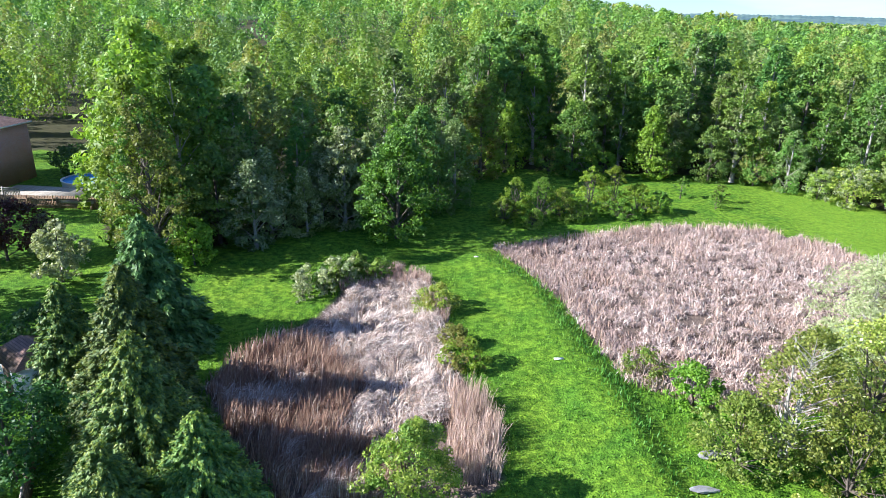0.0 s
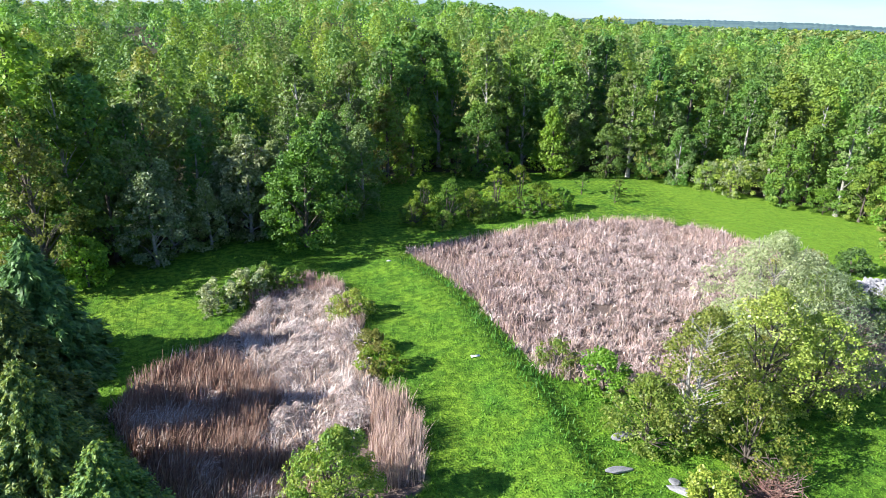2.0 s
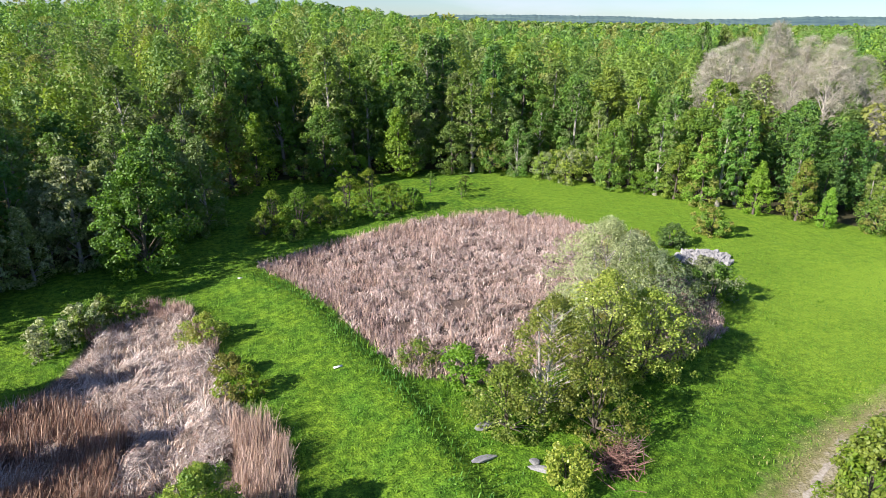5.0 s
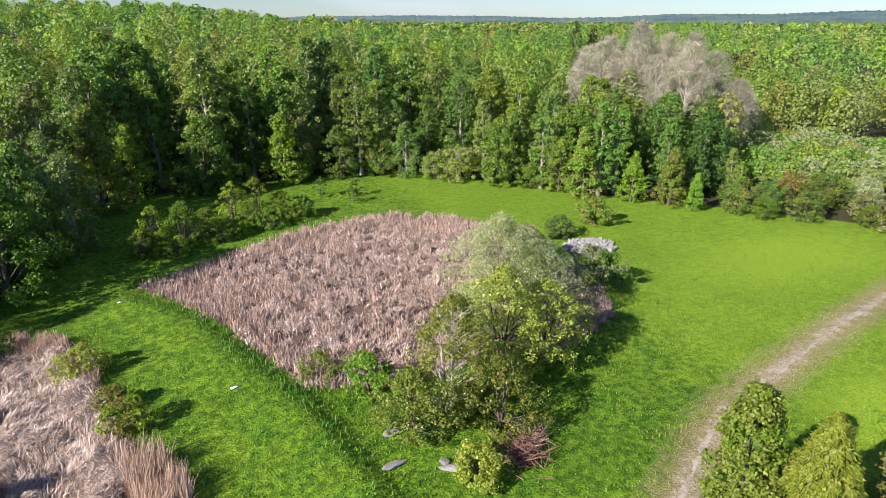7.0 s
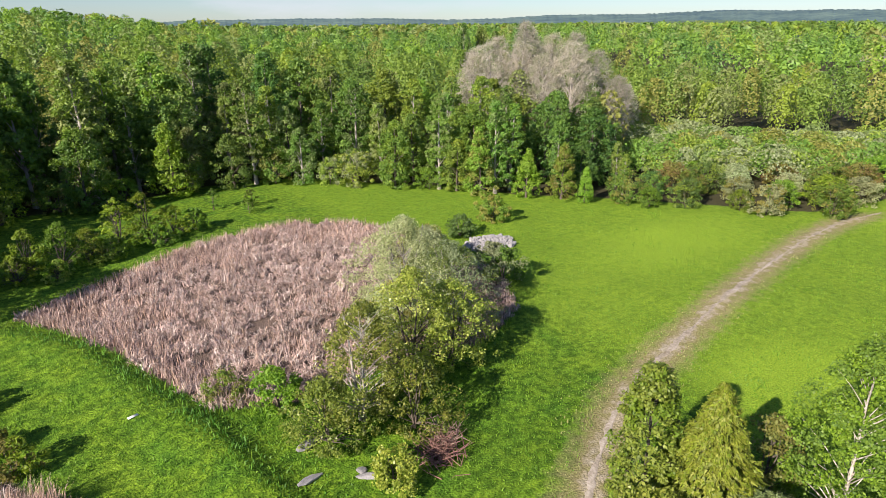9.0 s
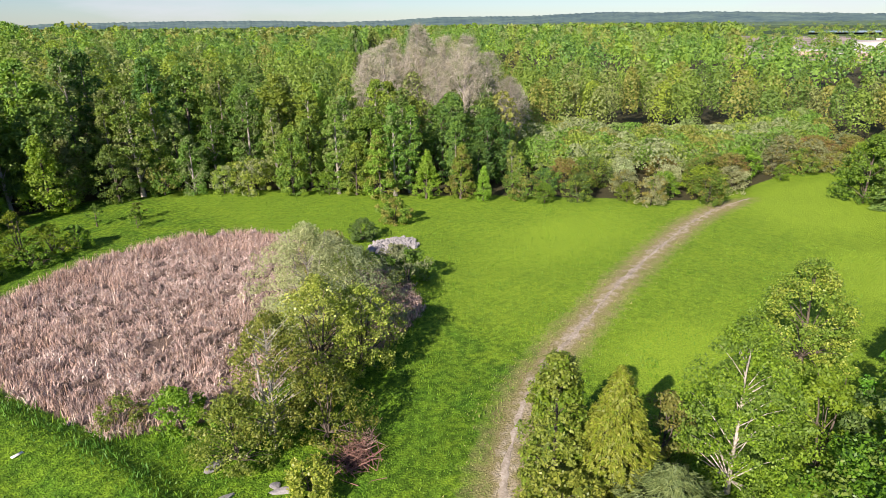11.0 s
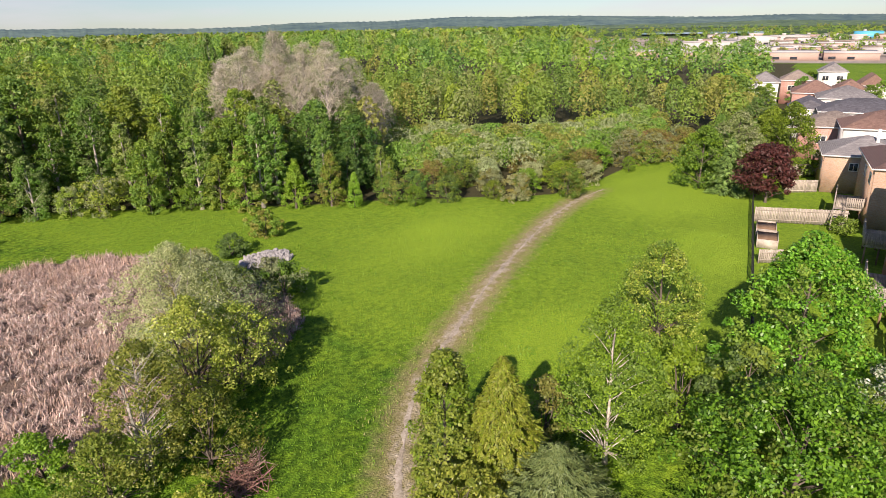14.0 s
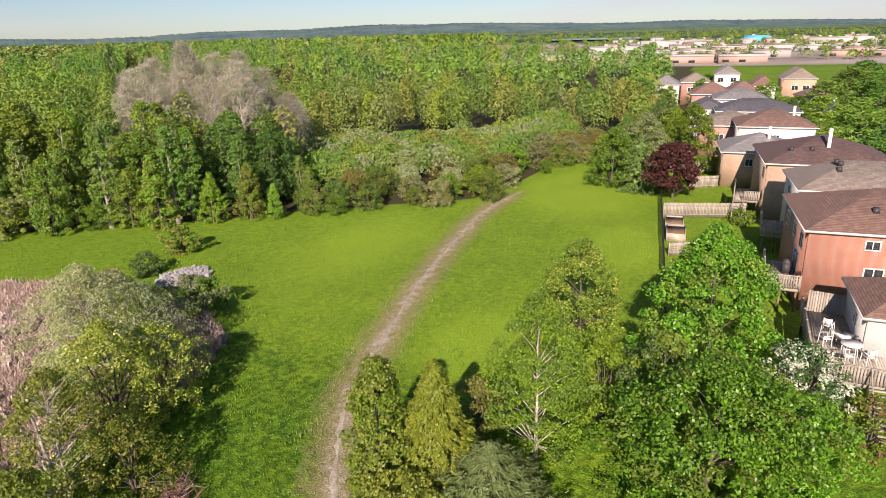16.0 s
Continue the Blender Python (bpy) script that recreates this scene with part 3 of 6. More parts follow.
def conifer(seed, h, r, boughs=150, per=30, size=0.3, leaf="spruce", tips=None, droop=0.25, foot=0.04, aspect=0.3, airy=0.0):
    """A trunk with whorls of boughs that hang with sprays of needles."""
    rng = np.random.default_rng(seed)
    wood, crown = Pile(), Pile()
    tr = 0.014 * h + 0.04
    zz = np.linspace(-0.15, h * 0.99, 7)
    wood.add(*tube(np.stack([zz * 0, zz * 0, zz], 1), tr * (1 - 0.95 * np.clip(zz / h, 0, 1)), 7))
    level = np.sort(rng.uniform(0, 1, boughs) ** 1.25)
    P, A, O = [], [], []
    for i, u in enumerate(level):
        th = i * 2.4 + rng.normal(0, 0.25)
        ln = (r * (1 - u) ** 0.85 + 0.12) * rng.uniform(0.72, 1.12)
        z = h * (foot + (1 - foot) * u)
        k = np.sqrt(rng.uniform(0.03, 1, max(int(per * (0.35 + ln / r)), 5)))
        dirv = np.array([np.cos(th), np.sin(th), 0])
        side = np.array([-np.sin(th), np.cos(th), 0])
        off = rng.uniform(-1, 1, len(k)) * 0.30 * ln * (1.12 - k) * np.clip(k * 4, 0, 1)
        q = dirv * (k * ln)[:, None] + side * off[:, None]
        q[:, 2] = z - droop * ln * k ** 1.4 + 0.12 * ln * k ** 4 + rng.normal(0, 0.04 + 0.03 * ln, len(k)) - 0.1 * np.abs(off)
        P.append(q)
        A.append(unit(dirv + side * (off / (ln + 0.01))[:, None] * 1.6 + [0, 0, -0.15]))
        O.append(np.repeat(dirv[None] * 0.5, len(k), 0))
        if i % 3 == 0:
            e = dirv * ln * 0.9 + [0, 0, z - droop * ln * 0.8]
            wood.add(*tube([[0, 0, z], (np.array([0, 0, z]) + e) / 2 + [0, 0, 0.04 * ln], e], [tr * 0.3 * (1 - u) + 0.008, tr * 0.2 * (1 - u) + 0.006, 0.005], 4))
    P, A, O = np.concatenate(P), np.concatenate(A), np.concatenate(O)
    P[:, 2] = np.maximum(P[:, 2], 0.05)
    v, f = leaves(rng, P, O, size * 1.15, size * aspect, up=1.0, wild=0.45, along=A, tri=True)
    crown.add(v, f)
    mats = [LEAF[leaf]]
    if tips:
        pick = rng.uniform(size=len(P)) < 0.42
        v, f = leaves(rng, P[pick] + A[pick] * size * 0.35 + [0, 0, 0.05], O[pick], size * 0.7, size * aspect * 0.8, up=1.0, wild=0.5, along=A[pick], tri=True)
        crown.add(v, f, 1)
        mats.append(LEAF[tips])
    return wood.mesh("trunk", BARK, True), crown.mesh("crown", mats)


def plant(name, meshes, x, y, label, category="tree", group="", turn=0.0, scale=1.0, tall=1.0):
    m = pose(x, y, float(height(x, y)) - 0.03, 0, 0, turn) @ Matrix.Diagonal((scale, scale, scale * tall, 1))
    root = thing(name, m, label, category, group)
    part("trunk", meshes[0], None, root)
    part("crown", meshes[1], None, root)
    return root


# ---- trees and shrubs that stand near, each of its own build ----
# (spruce screen by the gardens)
plant("spruce_tree", conifer(11, 7.8, 3.7, 420, 80, 0.34, "spruce", None, 0.22, aspect=0.42), -19.6, 33.0, "dense dark blue-green spruce beside the meadow", "tree", "spruce screen")
plant("spruce_tree", conifer(12, 7.6, 3.2, 420, 85, 0.26, "spruce", "fir", 0.16, aspect=0.42), -17.0, 26.4, "tall green spruce with pale new tips", "tree", "spruce screen")
plant("spruce_tree", conifer(13, 6.0, 2.3, 280, 60, 0.24, "spruce", "fir", 0.16, aspect=0.42), -21.0, 27.4, "slim green spruce beside a garden shed", "tree", "spruce screen")
plant("spruce_tree", conifer(14, 6.8, 3.3, 460, 90, 0.22, "spruce", "fir", 0.14, aspect=0.42), -14.0, 21.6, "broad spruce with bright green fresh tips", "tree", "spruce screen")
plant("spruce_tree", conifer(15, 5.0, 2.7, 380, 80, 0.19, "spruce", "fir", 0.12, aspect=0.42), -10.4, 19.2, "low bushy spruce with yellow-green tips", "tree", "spruce screen")
plant("spruce_tree", conifer(16, 4.8, 2.4, 320, 70, 0.19, "spruce", "fir", 0.12, aspect=0.42), -13.0, 17.4, "low bushy spruce with green tips", "tree", "spruce screen")
plant("garden_shrub", broadleaf(17, 5.2, 2.4, "round", 0.08, 90, 70, 0.2, 0.22, "dark"), -19.2, 20.6, "dark green leafy shrub by a garden fence", "shrub")
plant("garden_shrub", broadleaf(18, 3.2, 2.2, "round", 0.05, 70, 60, 0.22, 0.22, "dark"), -24.5, 30.5, "dark green garden shrub in shade", "shrub")
plant("purple_tree", broadleaf(19, 4.6, 2.5, "round", 0.15, 90, 50, 0.24, 0.22, "red"), -36.5, 43.2, "round purple-leaved ornamental tree in a garden", "tree")
plant("pale_tree", broadleaf(20, 4.6, 1.7, "oval", 0.1, 80, 50, 0.24, 0.2, "silver"), -30.0, 40.0, "pale silvery-leaved young tree in a garden", "tree")
plant("pale_tree", broadleaf(21, 3.4, 1.6, "oval", 0.1, 60, 50, 0.24, 0.2, "silver"), -34.0, 44.5, "pale silvery-leaved shrub in a garden", "tree")
plant("lime_bush", broadleaf(22, 3.7, 2.0, "round", 0.05, 90, 60, 0.24, 0.2, "lime"), -22.4, 44.6, "bright lime-green bush at the wood's foot", "shrub")
plant("olive_tree_tall", broadleaf(23, 13.0, 3.5, "oval", 0.1, 300, 44, 0.22, 0.12, "olive", wild=1.1, limbs=50, second="mid", share=0.45), -24.6, 44.0, "tall thin tree with sparse olive young leaves", "tree")
plant("tall_lime_tree", broadleaf(125, 16.6, 4.0, "oval", 0.06, 330, 44, 0.3, 0.13, "lime", wild=1.0, limbs=40, second="wood_c", share=0.5, tri=True), -33.6, 61.6, "tall fresh yellow-green tree at the wood's corner", "tree")
plant("tall_lime_tree", broadleaf(126, 15.8, 3.8, "oval", 0.06, 320, 44, 0.3, 0.13, "wood_c", wild=1.0, limbs=40, second="mid", share=0.5, tri=True), -30.0, 62.5, "tall fresh green tree at the wood's margin", "tree")
plant("leafy_tree", broadleaf(24, 9.9, 4.0, "oval", 0.02, 300, 60, 0.24, 0.14, "mid", limbs=30, second="lime", share=0.3, wild=1.05), -7.8, 53.2, "full light green tree leafy to the ground", "tree")
plant("pond_bush", broadleaf(25, 4.5, 1.9, "oval", 0.03, 260, 70, 0.11, 0.14, "mid", second="cherry", share=0.5, stems=3, wild=1.1), -2.7, 20.9, "dense light green bush beside dry reeds", "shrub")
plant("low_shrub", broadleaf(26, 1.7, 1.5, "round", 0.03, 50, 55, 0.16, 0.22, "cherry", second="olive", share=0.4, stems=3), -3.0, 39.2, "low olive-green shrub at the reed bed's edge", "shrub")
plant("low_shrub", broadleaf(27, 1.7, 1.2, "round", 0.03, 45, 55, 0.15, 0.22, "lime", second="olive", share=0.3, stems=3), -0.9, 32.0, "low yellow-green shrub at the reed bed's edge", "shrub")
plant("low_shrub", broadleaf(28, 1.3, 1.0, "round", 0.03, 40, 50, 0.15, 0.22, "olive", stems=3), -1.6, 34.6, "low dry olive shrub at the reed bed's edge", "shrub")
# (young trees behind the large reed bed)
for k, (x, y, h, r, lf) in enumerate([(2.6, 60.6, 4.3, 1.7, "lime"), (5.0, 60.0, 4.6, 1.8, "lime"), (7.2, 61.8, 3.0, 1.7, "cherry"), (10.2, 63.4, 5.0, 1.5, "lime"), (12.8, 64.2, 5.0, 1.8, "lime"),
                                      (15.4, 64.6, 3.2, 1.7, "lime"), (17.6, 65.2, 2.4, 1.4, "mid"), (4.4, 58.6, 1.8, 1.2, "cherry"), (9.0, 61.2, 2.0, 1.6, "mid"), (1.6, 59.4, 2.6, 1.3, "mid"), (13.4, 62.6, 2.0, 1.5, "mid")]):
    plant("young_tree", broadleaf(30 + k, h, r * 1.15, "oval", 0.0, 90, 34, 0.17, 0.13, lf, stems=5, limbs=40, second="lime", share=0.4, wild=1.1), x, y, "young light green tree behind the reed bed", "tree", "young trees behind the reeds")
for k, (x, y, h) in enumerate([(21.5, 71.4, 2.6), (25.5, 70.0, 2.2), (24.2, 67.6, 1.9)]):
    plant("sapling", broadleaf(45 + k, h, 0.8, "oval", 0.15, 26, 16, 0.2, 0.2, "mid", limbs=8), x, y, "thin green sapling in the mown grass", "tree", "saplings")
# (clump at the large reed bed's near corner)
plant("clump_tree", broadleaf(50, 6.9, 2.9, "oval", 0.06, 190, 46, 0.15, 0.12, "pale", BARK_PALE, stems=2, limbs=50, second="cherry", share=0.4, wild=1.1), 14.2, 26.0, "glossy yellow-green cherry-like tree over a ditch", "tree", "pond clump")
plant("clump_tree", broadleaf(51, 7.0, 3.4, "oval", 0.04, 230, 48, 0.15, 0.12, "pale", stems=2, limbs=50, second="cherry", share=0.5, wild=1.1), 18.6, 27.6, "glossy green broad tree over a ditch", "tree", "pond clump")
plant("clump_tree", broadleaf(52, 5.6, 2.9, "oval", 0.03, 180, 48, 0.15, 0.13, "pale", stems=2, limbs=30, second="cherry", share=0.55, wild=1.1), 21.6, 27.6, "dark green bushy tree beside the meadow", "tree", "pond clump")
plant("clump_tree", broadleaf(53, 3.8, 2.2, "oval", 0.03, 140, 46, 0.14, 0.16, "cherry", stems=3, limbs=24, second="pale", share=0.4, wild=1.1), 11.8, 24.9, "leafy pale green bush at the ditch", "tree", "pond clump")
plant("clump_tree", broadleaf(54, 4.2, 2.2, "oval", 0.03, 130, 46, 0.14, 0.16, "mid", stems=3, limbs=24, second="cherry", share=0.5, wild=1.1), 16.0, 23.6, "bushy green tree above a brush pile", "tree", "pond clump")
plant("willow_tree", broadleaf(55, 7.8, 4.2, "oval", 0.03, 300, 70, 0.22, 0.13, "willow", BARK_PALE, stems=3, limbs=50, droop=0.3, aspect=0.26, wild=1.1), 23.6, 36.0, "soft grey-green willow at the reed bed", "tree", "willows")
plant("willow_tree", broadleaf(56, 5.4, 2.5, "round", 0.05, 120, 80, 0.24, 0.18, "willow", BARK_PALE, stems=3, limbs=30, droop=0.3, aspect=0.28), 27.6, 38.6, "grey-green willow bush at the reed bed", "tree", "willows")
plant("willow_tree", broadleaf(57, 4.6, 2.3, "round", 0.05, 100, 75, 0.24, 0.18, "willow", BARK_PALE, stems=3, limbs=26, droop=0.3, aspect=0.28, second="olive", share=0.3), 20.4, 32.6, "grey-green willow bush among reeds", "tree", "willows")
plant("willow_tree", broadleaf(66, 6.6, 3.4, "oval", 0.03, 240, 62, 0.2, 0.14, "willow", BARK_PALE, stems=3, limbs=40, droop=0.3, aspect=0.28, second="cherry", share=0.25, wild=1.1), 25.4, 32.6, "grey-green willow beside the meadow", "tree", "willows")
plant("willow_tree", broadleaf(58, 4.2, 2.0, "round", 0.05, 90, 60, 0.22, 0.2, "olive", stems=3, limbs=20), 29.6, 41.8, "olive green bush above grey rocks", "tree", "willows")
plant("ditch_shrub", broadleaf(59, 2.8, 1.8, "round", 0.03, 70, 60, 0.19, 0.22, "grey", stems=3, second="mid", share=0.5), 32.8, 35.4, "grey-green shrub at the meadow's edge", "shrub", "ditch shrubs")
plant("ditch_shrub", broadleaf(60, 2.8, 1.6, "round", 0.03, 70, 60, 0.2, 0.22, "mid", stems=3, second="olive", share=0.4), 43.0, 48.4, "green shrub above the rocks", "shrub", "ditch shrubs")
plant("ditch_shrub", broadleaf(61, 2.4, 1.5, "round", 0.03, 70, 60, 0.16, 0.22, "lime", stems=3), 11.2, 29.6, "rounded light green shrub at the reeds' corner", "shrub", "ditch shrubs")
plant("ditch_shrub", broadleaf(62, 1.7, 1.2, "round", 0.03, 60, 60, 0.14, 0.22, "cherry", stems=3), 12.9, 20.7, "low leafy shrub on the ditch bank", "shrub", "ditch shrubs")
plant("ditch_shrub", broadleaf(63, 2.0, 1.6, "round", 0.03, 60, 50, 0.18, 0.22, "dark", stems=3), 37.6, 47.0, "dark green shrub behind grey rocks", "shrub", "ditch shrubs")
plant("ditch_shrub", broadleaf(64, 1.6, 1.4, "round", 0.03, 60, 50, 0.18, 0.22, "grey", stems=3), 35.4, 40.0, "low grey-green shrub below grey rocks", "shrub", "ditch shrubs")
plant("reed_shrub", broadleaf(65, 1.9, 1.3, "round", 0.03, 50, 40, 0.15, 0.24, "olive", stems=3, second="cherry", share=0.4), 9.4, 32.6, "sparse olive shrub standing in reeds", "shrub", "ditch shrubs")
# (group of trees by the path)
plant("path_fir", broadleaf(70, 7.7, 1.9, "column", 0.02, 260, 80, 0.15, 0.17, "fir", limbs=24, second="lime", share=0.35, wild=0.7), 19.5, 12.2, "narrow bright green fir beside the path", "tree", "path trees")
plant("path_fir", conifer(71, 7.2, 2.7, 520, 80, 0.2, "fir", "lime", 0.12, aspect=0.42), 20.9, 10.3, "yellowish green spruce beside the path", "tree", "path trees")
plant("pine_tree", conifer(72, 4.6, 3.2, 320, 100, 0.24, "pine", "pine", -0.22, aspect=0.2), 20.0, 7.4, "blue-green young pine with long needles", "tree", "path trees")
plant("path_shrub", broadleaf(73, 4.0, 1.8, "round", 0.03, 90, 60, 0.16, 0.22, "cherry", stems=3), 17.6, 10.6, "leafy green shrub beside the path", "shrub", "path trees")
birch = plant("birch_tree", broadleaf(74, 8.9, 2.7, "oval", 0.02, 320, 80, 0.13, 0.14, "lime", BIRCH, limbs=46, trunk_r=0.11, droop=0.3, second="mid", share=0.5, lean=0.0, parted=radians(254)), 25.8, 7.2, "slender birch with white bark and fine leaves", "tree", "path trees")
plant("dry_shrub", broadleaf(75, 4.3, 1.5, "oval", 0.05, 60, 50, 0.16, 0.22, "olive", stems=4, second="wood_e", share=0.45, limbs=30), 25.0, 10.0, "half bare beige shrub with sparse leaves", "shrub", "path trees")
plant("round_tree", broadleaf(76, 6.8, 3.3, "oval", 0.05, 280, 60, 0.16, 0.14, "mid", limbs=40, second="cherry", share=0.4, wild=1.05), 40.4, 8.4, "rounded green tree in the meadow", "tree", "path trees")
plant("round_tree", broadleaf(77, 5.6, 1.7, "oval", 0.08, 90, 60, 0.18, 0.2, "lime", limbs=30, stems=2), 29.6, 4.6, "young bright green tree with thin stems", "tree", "path trees")
plant("hornbeam_tree", broadleaf(78, 9.9, 4.0, "oval", 0.02, 480, 76, 0.19, 0.11, "vivid", limbs=20, second="mid", share=0.35, wild=0.9, droop=0.35), 36.6, 0.0, "tall cone-shaped tree densely leafed to the ground", "tree", "path trees")
plant("maple_tree", broadleaf(79, 7.2, 4.1, "round", 0.1, 420, 76, 0.17, 0.12, "vivid", limbs=30, second="mid", share=0.2, wild=0.9), 25.0, -0.6, "broad bright green maple with dense crown", "tree", "path trees")
plant("maple_tree", broadleaf(80, 5.4, 2.3, "round", 0.1, 230, 76, 0.16, 0.15, "vivid", limbs=30, second="mid", share=0.25, wild=0.9), 26.9, -3.6, "bright green maple beside a garden deck", "tree", "path trees")
plant("maple_tree", broadleaf(81, 6.4, 2.3, "oval", 0.1, 140, 75, 0.19, 0.18, "mid", limbs=30, second="dark", share=0.5), 28.4, 1.9, "dark green leafy tree in a dense group", "tree", "path trees")
plant("flowering_shrub", broadleaf(82, 4.6, 2.1, "round", 0.06, 120, 60, 0.16, 0.2, "dark", stems=3, second="flower", share=0.5), 33.6, -4.8, "shrub covered in white blossom by a deck", "shrub")
plant("flowering_shrub", broadleaf(83, 2.8, 1.5, "round", 0.06, 60, 50, 0.16, 0.22, "mid", stems=3, second="reddish", share=0.3), 32.4, -7.6, "low green shrub under a deck", "shrub")
# (along the far garden fence)
plant("red_maple", broadleaf(84, 6.7, 3.3, "round", 0.18, 170, 60, 0.3, 0.18, "red", limbs=30), 80.6, 6.4, "round dark red maple beside the garden fence", "tree")
plant("fence_spruce", conifer(85, 6.8, 2.6, 200, 34, 0.42, "spruce", None, 0.2), 83.0, 11.0, "blue-green spruce with level boughs", "tree", "fence trees")
plant("fence_tree", broadleaf(86, 8.0, 3.2, "oval", 0.03, 220, 48, 0.25, 0.15, "mid", limbs=20, second="lime", share=0.3), 84.6, 14.6, "light green tree at the lane's end", "tree", "fence trees")
plant("fence_tree", broadleaf(87, 9.0, 3.4, "oval", 0.03, 220, 44, 0.26, 0.15, "wood_d", limbs=20, second="grey", share=0.4), 93.0, 12.0, "grey-green tree behind the spruce", "tree", "fence trees")
plant("fence_tree", broadleaf(88, 9.8, 3.9, "oval", 0.03, 260, 46, 0.26, 0.14, "lime", limbs=20, second="mid", share=0.5), 96.0, 5.8, "bright green tree behind the red maple", "tree", "fence trees")
plant("fence_tree", broadleaf(89, 8.4, 3.6, "oval", 0.03, 230, 46, 0.26, 0.14, "mid", limbs=20, second="lime", share=0.4), 103.0, 8.6, "bright green tree by the garden fences", "tree", "fence trees")
plant("garden_bush", broadleaf(90, 1.4, 1.6, "round", 0.03, 40, 40, 0.2, 0.25, "mid", stems=3), 72.4, -1.6, "round clipped green bush by a fence", "shrub")

# ---- the wood: trees of the margin, drawn from a few builds ----
rng = np.random.default_rng(77)
KINDS = {
    "aspen": [broadleaf(100 + k, 15.0, 2.8, "column", 0.06, 180, 34, 0.31, 0.18, lf, BARK_PALE, limbs=16, tri=True, wild=0.75, second=s2, share=0.3)
              for k, (lf, s2) in enumerate([("wood_a", "wood_c"), ("wood_a", "wood_d"), ("wood_d", "wood_a"), ("wood_b", "wood_a")])],
    "oak": [broadleaf(110 + k, 13.0, 3.9, "oval", 0.03, 210, 34, 0.32, 0.16, lf, limbs=16, tri=True, wild=0.75, second=s2, share=0.35)
            for k, (lf, s2) in enumerate([("wood_a", "wood_b"), ("wood_b", "wood_a"), ("wood_c", "wood_a"), ("wood_d", "wood_a")])],
    "thicket": [broadleaf(120 + k, 5.0, 2.6, "round", 0.02, 110, 40, 0.22, 0.2, lf, limbs=10, tri=True, wild=0.75, stems=3, second=s2, share=0.35)
                for k, (lf, s2) in enumerate([("mid", "olive"), ("dark", "mid"), ("cherry", "grey"), ("olive", "reddish"), ("lime", "mid"), ("grey", "willow"), ("grey", "olive")])],
    "edge": [broadleaf(140 + k, 8.0, 2.4, "oval" if k in (0, 3, 5, 6) else "cone", 0.02, 170, 40, 0.22, 0.19, lf, BARK_PALE if k > 4 else None, limbs=14, tri=True, wild=0.75, second=s2, share=0.35)
             for k, (lf, s2) in enumerate([("wood_a", "wood_c"), ("lime", "wood_c"), ("wood_c", "olive"), ("wood_b", "wood_a"), ("wood_e", "reddish"), ("wood_d", "wood_a"), ("silver", "wood_d"), ("wood_d", "silver")])],
    "street": [broadleaf(160 + k, 13.0, 3.9, "oval", 0.03, 110, 26, 0.5, 0.18, lf, limbs=10, tri=True, wild=0.75, second="wood_a", share=0.35) for k, lf in enumerate(["wood_a", "wood_b", "wood_c"])],
    "bare": [broadleaf(130 + k, 18.0, 3.7, "column", 0.25, 460, 16, 0.9, 0.13, "bare", BARK_PALE, limbs=90, wild=1.5, aspect=0.035, tri=True, second="wood_d", share=0.16) for k in range(2)],
}
WORDS = {"aspen": ("aspen_tree", "tall slender poplar-like tree with light green leaves", "tree"), "oak": ("woodland_tree", "full leafy green tree of the wood", "tree"),
         "thicket": ("thicket_shrub", "dense leafy shrub at the wood's margin", "shrub"), "edge": ("margin_tree", "young tree leafy to the ground at the wood's margin", "tree"), "bare": ("bare_tree", "tall pale grey tree not yet in leaf", "tree")}


def stand(kind, x, y, scale, tall=1.0, which=None):
    name, label, cat = WORDS[kind]
    w = int(rng.integers(len(KINDS[kind]))) if which is None else which
    plant(name, KINDS[kind][w], x, y, label, cat, "wood margin " + kind, float(rng.uniform(0, 360)), scale, tall)


def polar(a, r):
    return r * math.sin(radians(a)), r * math.cos(radians(a))


def lot(a):
    """The height of the wood's margin by its bearing."""
    return float(np.interp(a, [-40, -30, -20, -8, 0, 6, 14, 24, 34, 42, 50, 54, 60, 75, 82, 86], [15.5, 15.5, 15.5, 15.5, 16.5, 16.5, 15, 13.5, 12.5, 11.5, 9.5, 5, 3.6, 3.6, 8, 9]))


a = -30.6
while a < 85:
    r0 = float(edge_r(a))
    for row in range(4):
        rr = r0 + 1.5 + row * 4.4 + rng.uniform(-1, 1)
        x, y = polar(max(a + rng.uniform(-1, 1), -30.8), rr)
        top = lot(a)
        if row == 0:
            if a < -3:
                stand("edge", x, y, rng.uniform(0.75, 1.15), which=(0, 6, 7, 5, 7, 6, 5)[int(rng.integers(7))])
                bx, by = polar(a + 2.0, rr + 2.4)
                stand("edge", bx, by, rng.uniform(0.9, 1.3), which=(0, 6, 7, 5, 3, 7)[int(rng.integers(6))])
            elif top < 6 or rng.uniform() < 0.35:
                stand("thicket", x, y, rng.uniform(0.55, 1.0) * (0.75 if top < 6 else 1.0), which=(None if top < 6 else (0, 2, 4)[int(rng.integers(3))]))
            else:
                stand("edge", x, y, top / 8.0 * rng.uniform(0.42, 0.8), which=(0, 1, 1, 3, 2, 0, 5)[int(rng.integers(7))])
        elif top < 6:
            stand("thicket", x, y, rng.uniform(0.6, 0.95), rng.uniform(0.8, 1.1))
        else:
            hh = top * rng.uniform(0.82, 1.1) * ((0.6, 0.7, 0.88)[row - 1] if -24 < a < -3 else (0.85 if row == 1 else 1.05))
            if rng.uniform() < 0.5:
                stand("aspen", x, y, hh / 15.0 * rng.uniform(0.9, 1.1))
            else:
                stand("oak", x, y, hh / 13.0)
    a += math.degrees(3.9 / r0)
